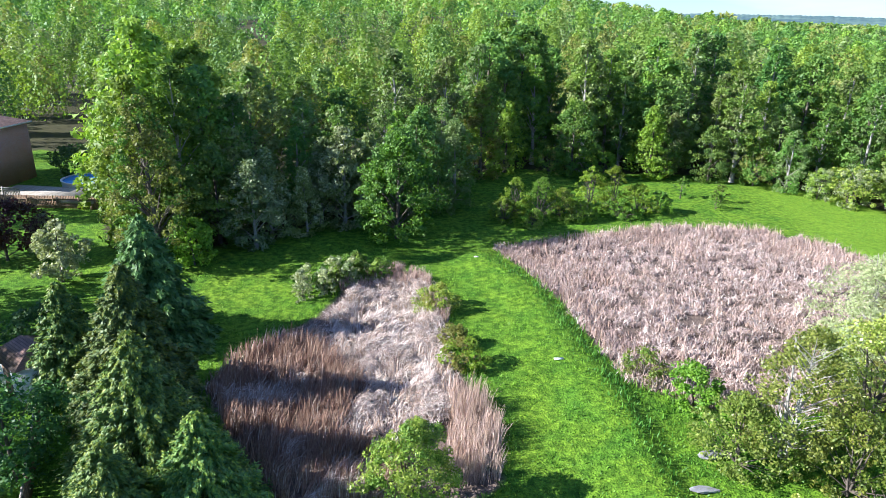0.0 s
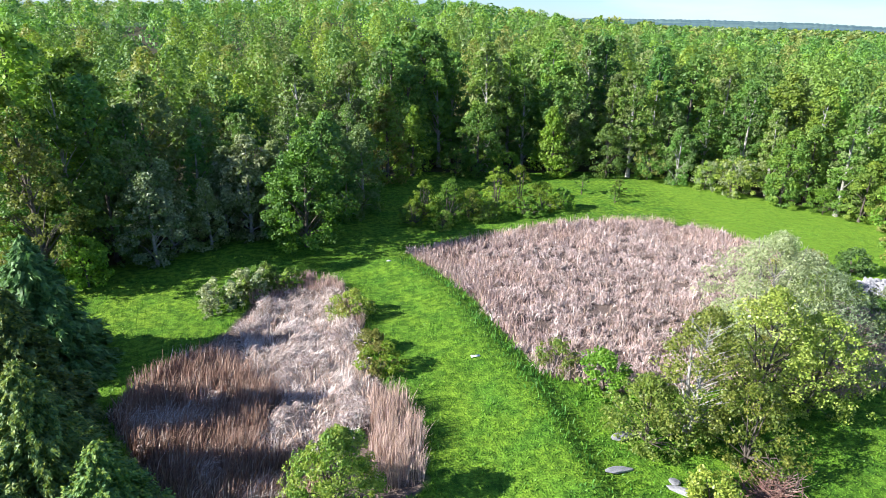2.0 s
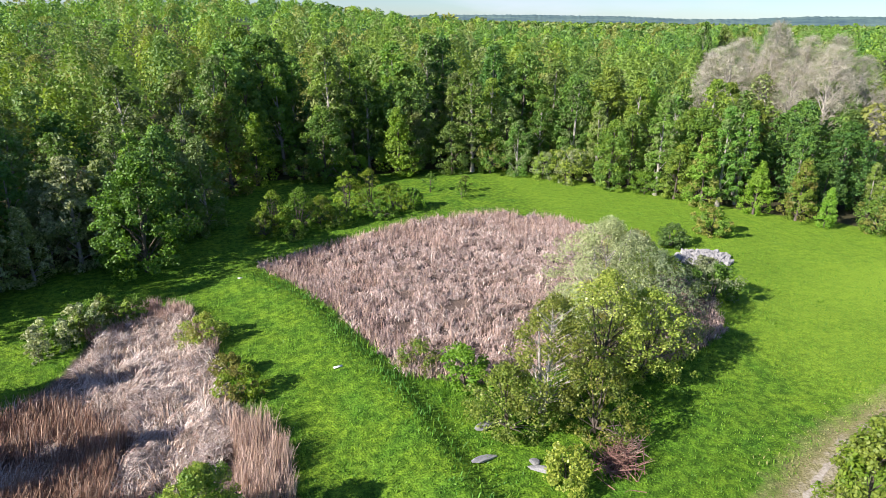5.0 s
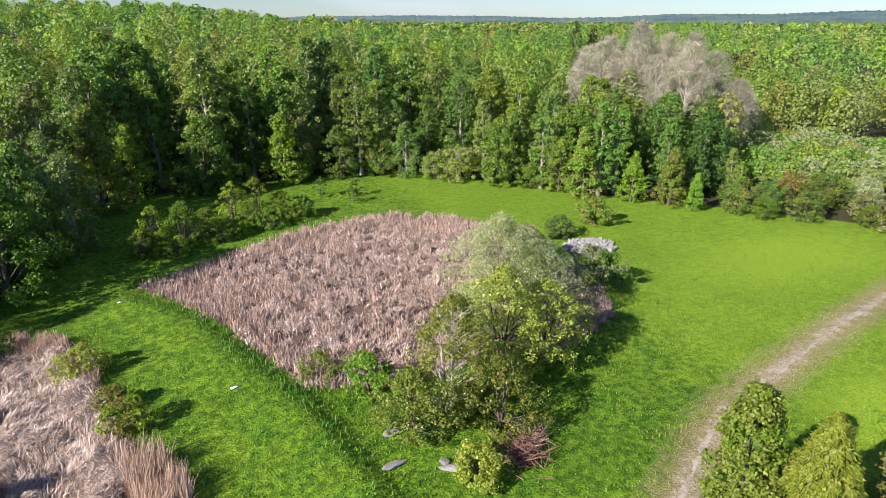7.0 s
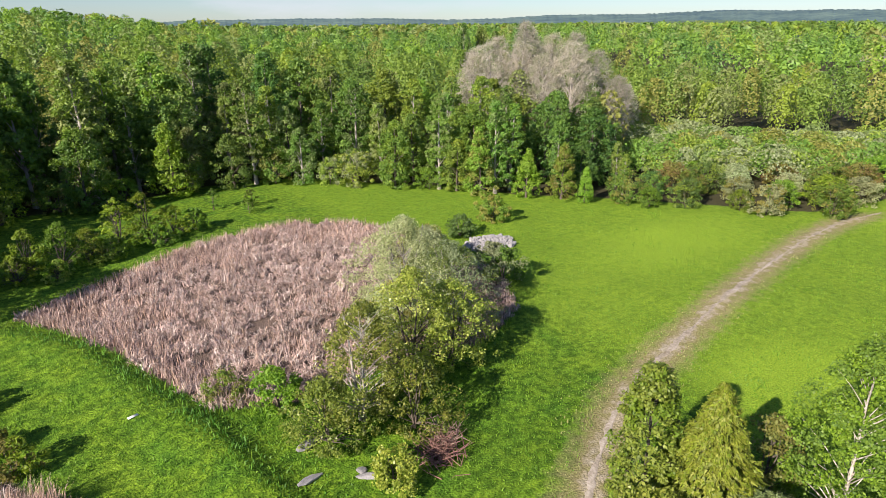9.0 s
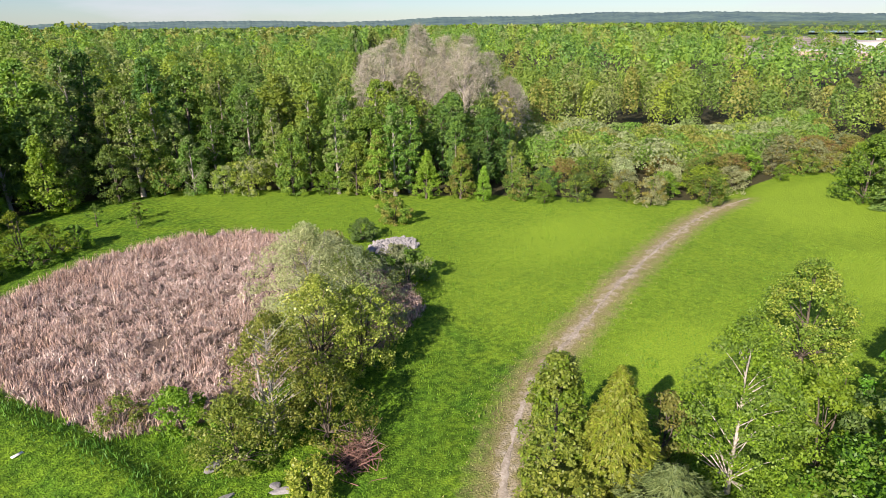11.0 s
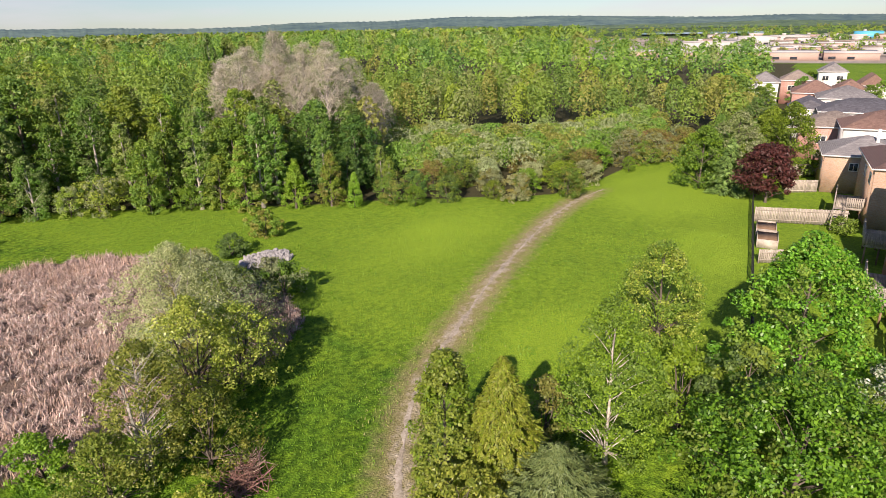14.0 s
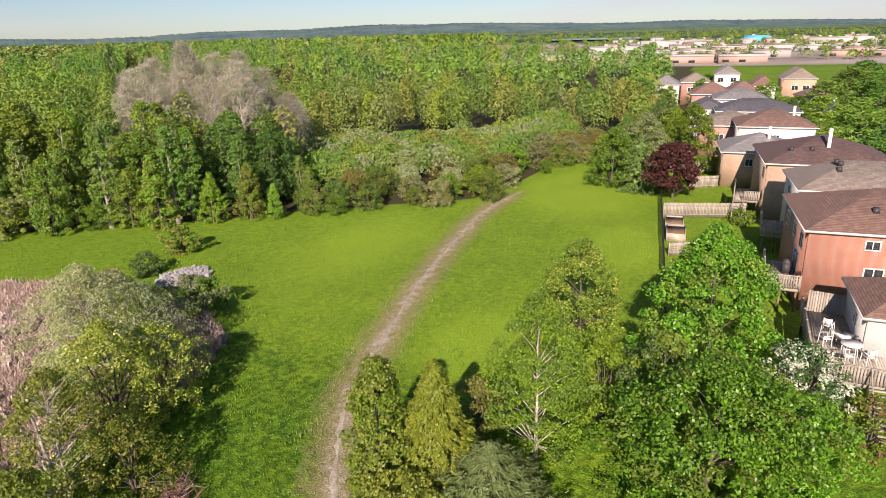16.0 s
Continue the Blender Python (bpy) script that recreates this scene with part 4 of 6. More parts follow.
for k in range(20):
    x, y = polar(39.8 + 12.4 * (k % 7) / 6 + rng.uniform(-0.4, 0.4), 96 + 9 * (k // 7) + rng.uniform(-2, 2))
    stand("bare", x, y, rng.uniform(0.85, 1.12) * (1 - 0.022 * max(0, k % 7 - 2) ** 2))
for k in range(3):
    x, y = polar(39.0 + k * 1.3, 118 + k * 3)
    stand("aspen", x, y, 0.75, 1.75 - 0.06 * k, which=1)
for k, (x, y) in enumerate([(11.6, 82.0), (30, 80), (47, 63), (51, 57)]):
    stand("aspen", x, y, (1.1, 0.9, 0.8, 0.75)[k], which=1)


# unseen trees left of the view, added to cast shade over the gardens
for x, y, k in ((-42, 33, 1.0), (-47, 41, 1.0), (-38, 24, 0.9), (-33, 19, 0.8), (-54, 50, 1.0), (-30, 13, 0.7), (-46, 25, 1.15), (-41, 28, 1.1)):
    stand("oak", x, y, k)


# ---- the wood further in, and the woods beyond, uncounted ----
def far_crowns(name, label, rng, xy, top, wide, count, leaf, slots):
    p = Pile()
    n = len(xy)
    x, y = xy[:, 0], xy[:, 1]
    h = top
    sp = rng.integers(0, len(slots), n)
    kk = rng.uniform(size=n)
    idx = np.repeat(np.arange(n), count)
    m = len(idx)
    u = rng.uniform(0, 1, m) ** 0.7
    th = rng.uniform(0, 2 * np.pi, m)
    prof = np.sqrt(np.clip(1 - (1.55 * u - 0.55) ** 2, 0.03, 1))
    lump = 1 + 0.25 * np.sin(th * 2 + kk[idx] * 9) + 0.2 * np.sin(th * 3 + u * 8 + kk[idx] * 20)
    rad = wide[idx] * prof * lump * rng.uniform(0.7, 1.0, m)
    g = height(x, y)
    c = np.stack([x[idx] + np.cos(th) * rad, y[idx] + np.sin(th) * rad, g[idx] + h[idx] * (0.25 + 0.73 * u)], 1)
    out = np.stack([np.cos(th) * prof, np.sin(th) * prof, 0.9 * (u - 0.25)], 1)
    for s in range(len(slots)):
        pick = sp[idx] == s
        v, f = leaves(rng, c[pick], out[pick], leaf, leaf * 0.8, up=0.25, wild=0.55, tri=True)
        p.add(v, f, s)
    tagged(new(name, p.mesh(name, slots)), label, "woodland", kind="stuff")


def scatter(rng, n, a0, a1, r0, r1, gap, margin):
    out, cells = [], set()
    while len(out) < n and margin > 0:
        margin -= 1
        a, r = rng.uniform(a0, a1), math.sqrt(rng.uniform(r0 * r0, r1 * r1))
        if r < edge_r(a) + (17 if a > -33 else 2) or (-36 < a <= -31 and r < 98) or (a > 84 and r < 330):
            continue
        if 52 < a < 77 and r < edge_r(a) + 42:
            continue
        if a > 70 and r > 318:
            continue
        x, y = polar(a, r)
        key = (int(x // gap), int(y // gap))
        if key in cells:
            continue
        cells.add(key)
        out.append((x, y))
    return np.array(out)


WOODS = [LEAF[k] for k in ("wood_a", "wood_b", "wood_a", "wood_c", "wood_d", "wood_a", "wood_b", "wood_e")]
xy = scatter(rng, 480, -48, 84, 68, 155, 4.6, 20000)
aa, rr = az_r(xy[:, 0], xy[:, 1])
tops = np.interp(aa, [-45, 0, 20, 40, 55, 84], [13, 15.5, 15, 14, 12, 9.5]) * rng.uniform(0.70, 1.14, len(xy))
far_crowns("inner_wood", "leafy crowns of the wood behind its margin", rng, xy, tops, rng.uniform(1.9, 3.1, len(xy)), 720, 0.37, WOODS)
xy = scatter(rng, 1450, -50, 86, 155, 480, 6.0, 30000)
aa, rr = az_r(xy[:, 0], xy[:, 1])
far_crowns("distant_wood", "distant leafy wood reaching over low hills", rng, xy, rng.uniform(8.5, 15.5, len(xy)), rng.uniform(2.4, 4.1, len(xy)), 210, 0.74, WOODS)
xy = scatter(rng, 1700, -52, 70, 480, 1300, 14, 30000)
far_crowns("remote_wood", "remote woods towards the skyline", rng, xy, rng.uniform(10, 16, len(xy)), rng.uniform(5.5, 9, len(xy)), 46, 3.2, WOODS)
pts = []
for k in range(1300):
    a, r = rng.uniform(67, 115), rng.choice([rng.uniform(860, 1500), rng.uniform(1000, 2200), rng.uniform(1200, 2400), rng.uniform(440, 860)], p=[0.33, 0.17, 0.08, 0.42])
    pts.append(polar(a, r))
xy = np.array(pts)
far_crowns("town_trees", "small distant trees scattered through the town", rng, xy, rng.uniform(4, 7.5, len(xy)), rng.uniform(2.5, 5, len(xy)), 50, 1.3, WOODS)
# shrubland beside the lane
pts = []
for k in range(260):
    a = rng.uniform(51, 77)
    x, y = polar(a, float(edge_r(a)) + rng.uniform(15, 44))
    pts.append((x, y))
xy = np.array(pts)
far_crowns("shrubland", "mixed green and grey shrubs of wet ground", rng, xy, rng.uniform(2.2, 5.0, len(xy)), rng.uniform(1.6, 3.0, len(xy)), 520, 0.26, [LEAF[k] for k in ("grey", "wood_d", "cherry", "olive", "wood_a", "mid", "grey", "wood_d")])


# ================= reeds and grass =================
def blades(rng, x, y, h, w, lean, way, slots, mats, name, label, curl=0.5, cat="reeds", lift=0.0):
    """Bent dry blades: x, y, height, width, how far and which way each one leans."""
    n = len(x)
    z = height(x, y) - 0.03 + lift
    th = rng.uniform(0, 2 * np.pi, n)
    s = np.stack([np.cos(th), np.sin(th), th * 0], 1) * (w * 0.5)[:, None]
    d = np.stack([np.cos(way), np.sin(way), way * 0], 1)
    b = np.stack([x, y, z], 1)
    up = np.array([0, 0, 1.0])
    m = b + up * (h * 0.6 * np.cos(lean * 0.7))[:, None] + d * (h * 0.6 * np.sin(lean * 0.7))[:, None]
    l2 = np.clip(lean * (1 + curl), 0, 2.6)
    t = m + up * (h * 0.4 * np.cos(l2))[:, None] + d * (h * 0.4 * np.sin(l2))[:, None]
    t[:, 2] = np.maximum(t[:, 2], z + 0.06)
    p = Pile()
    for k in range(len(mats)):
        q = slots == k
        if not q.any():
            continue
        c = int(q.sum())
        v = np.stack([b[q] - s[q], b[q] + s[q], m[q] + s[q], m[q] - s[q], t[q]], 1).reshape(-1, 3)
        i = np.arange(c)[:, None] * 5
        p.add(v, i + [0, 1, 2, 3], k)
        p.f.append(i + [3, 2, 4] + (p.n - len(v)))
        p.m.append(np.full(c, k))
    tagged(new(name, p.mesh(name, mats)), label, cat, kind="stuff")


def sample(rng, poly, n, inset=0.0):
    q = np.array(poly)
    x = rng.uniform(q[:, 0].min(), q[:, 0].max(), n * 3)
    y = rng.uniform(q[:, 1].min(), q[:, 1].max(), n * 3)
    k = inside(poly, x, y)
    if inset:
        k &= line_dist(poly + poly[:1], x, y) > inset
    return x[k][:n], y[k][:n]


rng = np.random.default_rng(31)
def field(x, y, scale, seed, rough=0.5):
    """Smooth random field, about -1 to 1."""
    return np.array([noise.noise(Vector((u * scale, v * scale, seed))) + rough * noise.noise(Vector((u * scale * 2.9, v * scale * 2.9, seed + 4.6))) for u, v in zip(x, y)])


# large bed: slumped tussocks with dark gaps between them, upright stalks towards the rim and in stands
gx, gy = np.meshgrid(np.arange(0, 36, 0.76), np.arange(28, 62, 0.76))
cx = gx.ravel() + rng.normal(0, 0.25, gx.size)
cy = gy.ravel() + rng.normal(0, 0.25, gx.size)
k = inside(POND_FAR, cx, cy)
cx, cy = cx[k], cy[k]
k = (field(cx, cy, 0.42, 3.1, 0.8) > -0.48) & (rng.uniform(size=len(cx)) < 0.93)
cx, cy = cx[k], cy[k]
big = rng.uniform(0.45, 0.95, len(cx)) * (1 + 0.3 * field(cx, cy, 0.5, 9.0))
way = 6.28 * field(cx, cy, 0.12, 21.0)
idx = np.repeat(np.arange(len(cx)), 80)
n = len(idx)
fan = rng.uniform(0, 6.28, n)
side = rng.uniform(size=n) < 0.45
fan = np.where(side, way[idx] + rng.normal(0, 0.7, n), fan)
blades(rng, cx[idx] + rng.normal(0, 0.17, n), cy[idx] + rng.normal(0, 0.17, n), rng.uniform(0.7, 1.2, n) * big[idx], rng.uniform(0.028, 0.062, n),
       np.clip(rng.normal(0.82, 0.3, n), 0.05, 1.45), fan, rng.choice(3, n, p=[0.66, 0.2, 0.14]), [REED_PINK, REED_MAT, REED_TAN],
       "reed_tufts", "slumped tussocks of pale dry reeds", 1.9)
x, y = sample(rng, POND_FAR, 60000)
rim = np.clip(line_dist(POND_FAR + POND_FAR[:1], x, y) / 7, 0, 1)
k = (field(x, y, 0.2, 13.0) + 0.9 * (1 - rim) + rng.normal(0, 0.12, len(x)) > 0.32) & (field(x, y, 0.55, 3.1) > -0.42)
x, y, rim = x[k], y[k], rim[k]
n = len(x)
blades(rng, x, y, rng.uniform(0.4, 0.95, n) * (1.1 - 0.2 * rim), rng.uniform(0.015, 0.034, n), np.abs(rng.normal(0.1, 0.38, n)), rng.uniform(0, 6.28, n),
       rng.choice(3, n, p=[0.62, 0.24, 0.14]), [REED_PINK, REED_TAN, REED_RED], "reed_bed", "pale pinkish dry reeds standing in a wet hollow", 0.6)
# small bed: trampled mat, russet stand, tan stand, dark fringe
MATTED = [(-6.9, 43.6), (-4.6, 43), (-2.6, 37.4), (-2.0, 32.5), (-1.2, 28), (-3.2, 25.2), (-6.5, 25.6), (-6.2, 30), (-8.6, 33.6), (-10, 37), (-9.4, 42)]
RUSSET = [(-8.4, 33.4), (-6.4, 30), (-6.8, 25.6), (-3.6, 24.4), (-3, 20.6), (-8, 20.4), (-10.8, 23.5), (-14.4, 28.2), (-13.8, 31), (-12.6, 33.8), (-10.6, 36)]
TAN = [(-1.6, 29.4), (-0.3, 29.6), (1.1, 27.2), (1.1, 22.8), (-1.2, 22.6), (-1.4, 25)]
x, y = sample(rng, MATTED, 34000)
pit = field(x, y, 0.55, 31.0, 0.7)
x, y, pit = x[pit > -0.30], y[pit > -0.30], pit[pit > -0.30]
n = len(x)
flow = 5.2 + 2.6 * field(x, y, 0.22, 44.0, 0.6)
blades(rng, x, y, rng.uniform(0.25, 0.8, n), rng.uniform(0.016, 0.045, n), np.clip(rng.normal(1.3, 0.34, n), 0.2, 1.6), flow + rng.normal(0, 0.85, n), rng.choice(3, n, p=[0.7, 0.2, 0.1]),
       [REED_MAT, REED_PINK, REED_TAN], "reed_litter", "flattened swirling mat of bleached broken reeds", 0.25, lift=0.9 * np.clip(pit + 0.25, 0, 0.8) * rng.uniform(0.7, 1.1, n))
cx, cy = sample(rng, MATTED, 380)
ways = rng.uniform(0, 6.28, len(cx))
idx = np.repeat(np.arange(len(cx)), 30)
n = len(idx)
blades(rng, cx[idx] + rng.normal(0, 0.2, n), cy[idx] + rng.normal(0, 0.2, n), rng.uniform(0.5, 1.05, n), rng.uniform(0.025, 0.05, n),
       np.clip(rng.normal(0.7, 0.35, n), 0.05, 1.4), ways[idx] + rng.normal(0, 0.5, n), rng.choice(2, n, p=[0.6, 0.4]), [REED_MAT, REED_TAN], "reed_clumps", "broken clumps of dry reeds", 0.8)
x, y = sample(rng, RUSSET, 22000)
flat = field(x, y, 0.3, 61.0, 0.6)
k = field(x, y, 0.7, 67.0, 0.9) > -0.35
x, y, flat = x[k], y[k], flat[k]
n = len(x)
fallen = flat > 0.28
blades(rng, x, y, rng.uniform(0.5, 1.65, n), rng.uniform(0.014, 0.032, n), np.where(fallen, np.clip(rng.normal(1.2, 0.3, n), 0.4, 1.55), np.abs(rng.normal(0.2, 0.36, n))),
       np.where(fallen, 5.6 + 2 * flat, 0.3) + rng.normal(0, 1.0, n), np.where(fallen, rng.choice(3, n, p=[0.3, 0.2, 0.5]), rng.choice(3, n, p=[0.78, 0.17, 0.05])),
       [REED_RED, REED_TAN, REED_MAT], "russet_reeds", "tall russet dry reeds, partly fallen over", 0.5)
x, y = sample(rng, TAN, 6000)
k = field(x, y, 0.8, 71.0) > -0.15
x, y = x[k], y[k]
n = len(x)
blades(rng, x, y, rng.uniform(0.7, 1.8, n), rng.uniform(0.010, 0.024, n), np.abs(rng.normal(0.08, 0.2, n)), rng.normal(0.3, 1.2, n), rng.choice(2, n, p=[0.6, 0.4]),
       [REED_TAN, REED_PINK], "tan_reeds", "tall tan dry reeds", 0.4)
HEAD = [(-10.4, 41.4), (-9.0, 44.6), (-6.6, 45.4), (-4.4, 44.4), (-2.4, 40.0), (-2.0, 36.4), (-2.9, 37.2), (-4.6, 42.4), (-6.8, 43.4), (-9.0, 42.0)]
x, y = sample(rng, HEAD, 9000)
k = field(x, y, 0.7, 75.0) > -0.1
x, y = x[k], y[k]
n = len(x)
blades(rng, x, y, rng.uniform(0.5, 1.25, n), rng.uniform(0.014, 0.034, n), np.abs(rng.normal(0.1, 0.3, n)), rng.uniform(0, 6.28, n), rng.choice(3, n, p=[0.5, 0.3, 0.2]),
       [REED_PINK, REED_TAN, REED_RED], "head_reeds", "upright dry reeds fringing a trampled bed", 0.5)
# rough weeds at the small bed's head
cx, cy = rng.uniform(-13.2, -7.2, 46), rng.uniform(39, 45.6, 46)
k = line_dist([(-13, 39.4), (-9.6, 43.6), (-6.8, 45.2)], cx, cy) < 1.1
for q, (x, y) in enumerate(zip(cx[k], cy[k])):
    if q < 24:
        plant("tall_weed", broadleaf(200 + q % 4, 2.0, 0.6, "oval", 0.05, 30, 16, 0.17, 0.3, "silver" if q % 2 else "mid", limbs=3, trunk_r=0.02), float(x), float(y), "tall grey-green leafy weed at the reed bed", "weed", "tall weeds")

# grass: short turf tufts, lush swale by the large bed, dry fringe of the trail
LUSH = [(x + 0.7, y + 0.25) for x, y in BERM]
x, y = rng.uniform(-26, 66, 380000), rng.uniform(8, 76, 380000)
a, r = az_r(x, y)
keep = (r > 18) & (r < edge_r(a)) & (rng.uniform(size=len(x)) < np.clip(34 / r, 0, 1) ** 1.2 * 0.5) & (line_dist(TRAIL, x, y) > 0.7)
for poly in (POND_FAR, POND_NEAR):
    keep &= ~inside(poly, x, y)
x, y = x[keep], y[keep]
n = len(x)
lush = np.exp(-(line_dist(LUSH, x, y) / 1.3) ** 2) * np.clip(0.75 + 0.6 * field(x, y, 0.6, 52.0), 0.1, 1.2)
trail = line_dist(TRAIL, x, y)
rim = np.minimum(line_dist(POND_FAR + POND_FAR[:1], x, y), line_dist(POND_NEAR + POND_NEAR[:1], x, y))
tall = 0.09 * (1 + 1.3 * np.clip(field(x, y, 0.45, 81.0, 0.8), 0, 1)) + 0.24 * lush * rng.uniform(0.4, 1.2, n) + 0.25 * np.exp(-(rim / 0.6) ** 2)
slot = np.where(rng.uniform(size=n) < lush * 0.9, 2, np.where(rng.uniform(size=n) < np.exp(-(trail / 1.6) ** 2) * 0.8, 1, 0))
blades(rng, x, y, tall * rng.uniform(0.6, 1.7, n), rng.uniform(0.03, 0.075, n), np.abs(rng.normal(0.55, 0.35, n)), rng.uniform(0, 6.28, n), slot, [GRASS, GRASS_DRY, GRASS_LUSH],
       "grass", "short green meadow grass with longer lush tufts", 0.7, "grass")

# ================= buildings =================
def hip_roof(L, D, eave, rise, over=0.35, gable=False):
    """A roof body with its soffit: a ridge along the longer side, hipped or gabled."""
    x0, x1, y0, y1 = -over, L + over, -D - over, over
    z0, z1, z2 = eave - 0.02, eave + 0.14, eave + rise
    inset = 0.0 if gable else min(L, D) / 2 + over
    if L >= D:
        ra, rb = (x0 + inset, (y0 + y1) / 2, z2), (x1 - inset, (y0 + y1) / 2, z2)
    else:
        ra, rb = ((x0 + x1) / 2, y0 + inset, z2), ((x0 + x1) / 2, y1 - inset, z2)
    p = Pile()
    low = [(x0, y0, z1), (x1, y0, z1), (x1, y1, z1), (x0, y1, z1)]
    v = low + [ra, rb]
    if L >= D:
        p.add(v, [(0, 1, 5, 4), (2, 3, 4, 5)]).add(v, [(1, 2, 5), (3, 0, 4)])
    else:
        p.add(v, [(1, 2, 5, 4), (3, 0, 4, 5)]).add(v, [(0, 1, 4), (2, 3, 5)])
    fas = Pile().box(x0 - 0.02, y0 - 0.02, z0, x1 + 0.02, y1 + 0.02, z1 - 0.005)
    return p, fas


def window(house, wall, s, z, w, h):
    """A window on the west, north or south wall: s along the wall, z its sill."""
    L, D = house["len"], house["dep"]
    def slab(a0, a1, z0, z1, t0, t1):
        if wall == "west":
            return (-t1, -a1, z0, -t0, -a0, z1)
        if wall == "north":
            return (a0, t0, z0, a1, t1, z1)
        return (a0, -D - t1, z0, a1, -D - t0, z1)
    fr = Pile()
    b = 0.09
    for q in ((s, s + w, z, z + b), (s, s + w, z + h - b, z + h), (s, s + b, z + b, z + h - b), (s + w - b, s + w, z + b, z + h - b), (s + w / 2 - 0.03, s + w / 2 + 0.03, z + b, z + h - b)):
        fr.box(*slab(*q, 0.003, 0.07))
    win = part("window", fr, WHITE, house, "white framed window")
    part("pane", Pile().box(*slab(s + b, s + w / 2 - 0.03, z + b, z + h - b, 0.004, 0.025)), GLASS, win)
    part("pane", Pile().box(*slab(s + w / 2 + 0.03, s + w - b, z + b, z + h - b, 0.004, 0.025)), GLASS, win)


def house(x, y, L, D, eave, rise, wall, roof, label, turn=5.5, gable=False, wins=(), stack=None, vents=(), back=None):
    z = float(height(x, y)) - 0.15
    h = thing("house", pose(x, y, z, 0, 0, turn), label, "house", "houses")
    h["len"], h["dep"] = L, D
    t = 0.28
    part("wall", Pile().box(0, -D, 0, t, 0, eave), wall, h)
    part("wall", Pile().box(L - t, -D, 0, L, 0, eave), wall, h)
    part("wall", Pile().box(t + 0.001, -t, 0, L - t - 0.001, 0, eave), back or wall, h)
    part("wall", Pile().box(t + 0.001, -D, 0, L - t - 0.001, -D + t, eave), wall, h)
    r, f = hip_roof(L, D, eave, rise, gable=gable)
    if gable:
        m = -D / 2
        tri = [(0.1, -D + 0.05, eave + 0.1), (0.1, -0.05, eave + 0.1), (0.1, m, eave + rise - 0.1), (0.35, -D + 0.05, eave + 0.1), (0.35, -0.05, eave + 0.1), (0.35, m, eave + rise - 0.1)]
        part("gable_wall", Pile().add(tri, [(0, 2, 1), (3, 4, 5)]).add(tri, [(0, 1, 4, 3), (1, 2, 5, 4), (2, 0, 3, 5)]), wall, h)
    rf = part("roof", r, roof, h)
    part("fascia", f, WHITE, h, "white painted fascia board")
    for (vx, vy) in vents:
        zz = eave + 0.14 + rise * min(vx + 0.35, L + 0.35 - vx, -vy + 0.35, D + 0.35 + vy) / (min(L, D) / 2 + 0.35)
        part("roof_vent", Pile().box(vx - 0.2, vy - 0.2, zz - 0.2, vx + 0.2, vy + 0.2, zz + 0.22), DARK, rf)
    if stack:
        sx, sy, top = stack
        part("vent_stack", Pile().box(sx - 0.16, sy - 0.16, eave, sx + 0.16, sy + 0.16, top), WHITE, h)
    for wdw in wins:
        window(h, *wdw)
    del h["len"], h["dep"]
    return h


def railing(deck, x0, y0, x1, y1, z, h=1.0, boards=True):
    """Posts, two rails and upright boards."""
    d = Vector((x1 - x0, y1 - y0, 0))
    n = max(int(d.length / 0.155), 1)
    ang = math.atan2(d.y, d.x)
    m = Matrix.Translation((x0, y0, z)) @ Matrix.Rotation(ang, 4, 'Z')
    rail = part("railing", Pile().box(0, -0.05, h - 0.05, d.length, 0.05, h).box(0, -0.04, 0.08, d.length, 0.04, 0.16).box(0, -0.04, h - 0.3, d.length, 0.04, h - 0.24), WOOD_GREY, deck)
    rail.matrix_local = m
    for k in range(int(d.length / 1.8) + 1):
        part("post", Pile().box(k * 1.8 - 0.05, -0.055, -0.2, k * 1.8 + 0.05, 0.055, h + 0.06), WOOD_GREY, rail)
    me = Pile().box(-0.055, 0.045, 0.02, 0.055, 0.07, h - 0.06).mesh("baluster", WOOD_GREY)
    for k in range(n):
        part("baluster", me, None, rail).location = ((k + 0.5) * d.length / n, 0, 0)


def deck(x0, y0, x1, y1, z, rails, label, plank=0.14):
    g = float(height((x0 + x1) / 2, (y0 + y1) / 2))
    dk = thing("deck", pose(x0, y0, g - 0.05), label, "deck")
    L, D, zz = x1 - x0, y1 - y0, z - g
    me = Pile().box(0, 0.004, zz - 0.035, L, plank - 0.006, zz).mesh("plank", WOOD_GREY)
    for k in range(int(D / plank)):
        part("plank", me, None, dk).location = (0, k * plank, 0)
    part("beam", Pile().box(0.02, 0.02, zz - 0.26, L - 0.02, 0.07, zz - 0.04).box(0.02, D - 0.09, zz - 0.26, L - 0.02, D - 0.04, zz - 0.04)
         .box(0.02, 0.075, zz - 0.26, 0.07, D - 0.095, zz - 0.04).box(L - 0.07, 0.075, zz - 0.26, L - 0.02, D - 0.095, zz - 0.04), WOOD_GREY, dk)
    for px in (0.1, L - 0.25):
        for py in (0.1, D / 2, D - 0.25):
            part("post", Pile().box(px, py, 0, px + 0.14, py + 0.14, zz - 0.27), WOOD_BROWN, dk)
    for (a, b, c, d) in rails:
        railing(dk, a - x0, b - y0, c - x0, d - y0, zz)
    return dk


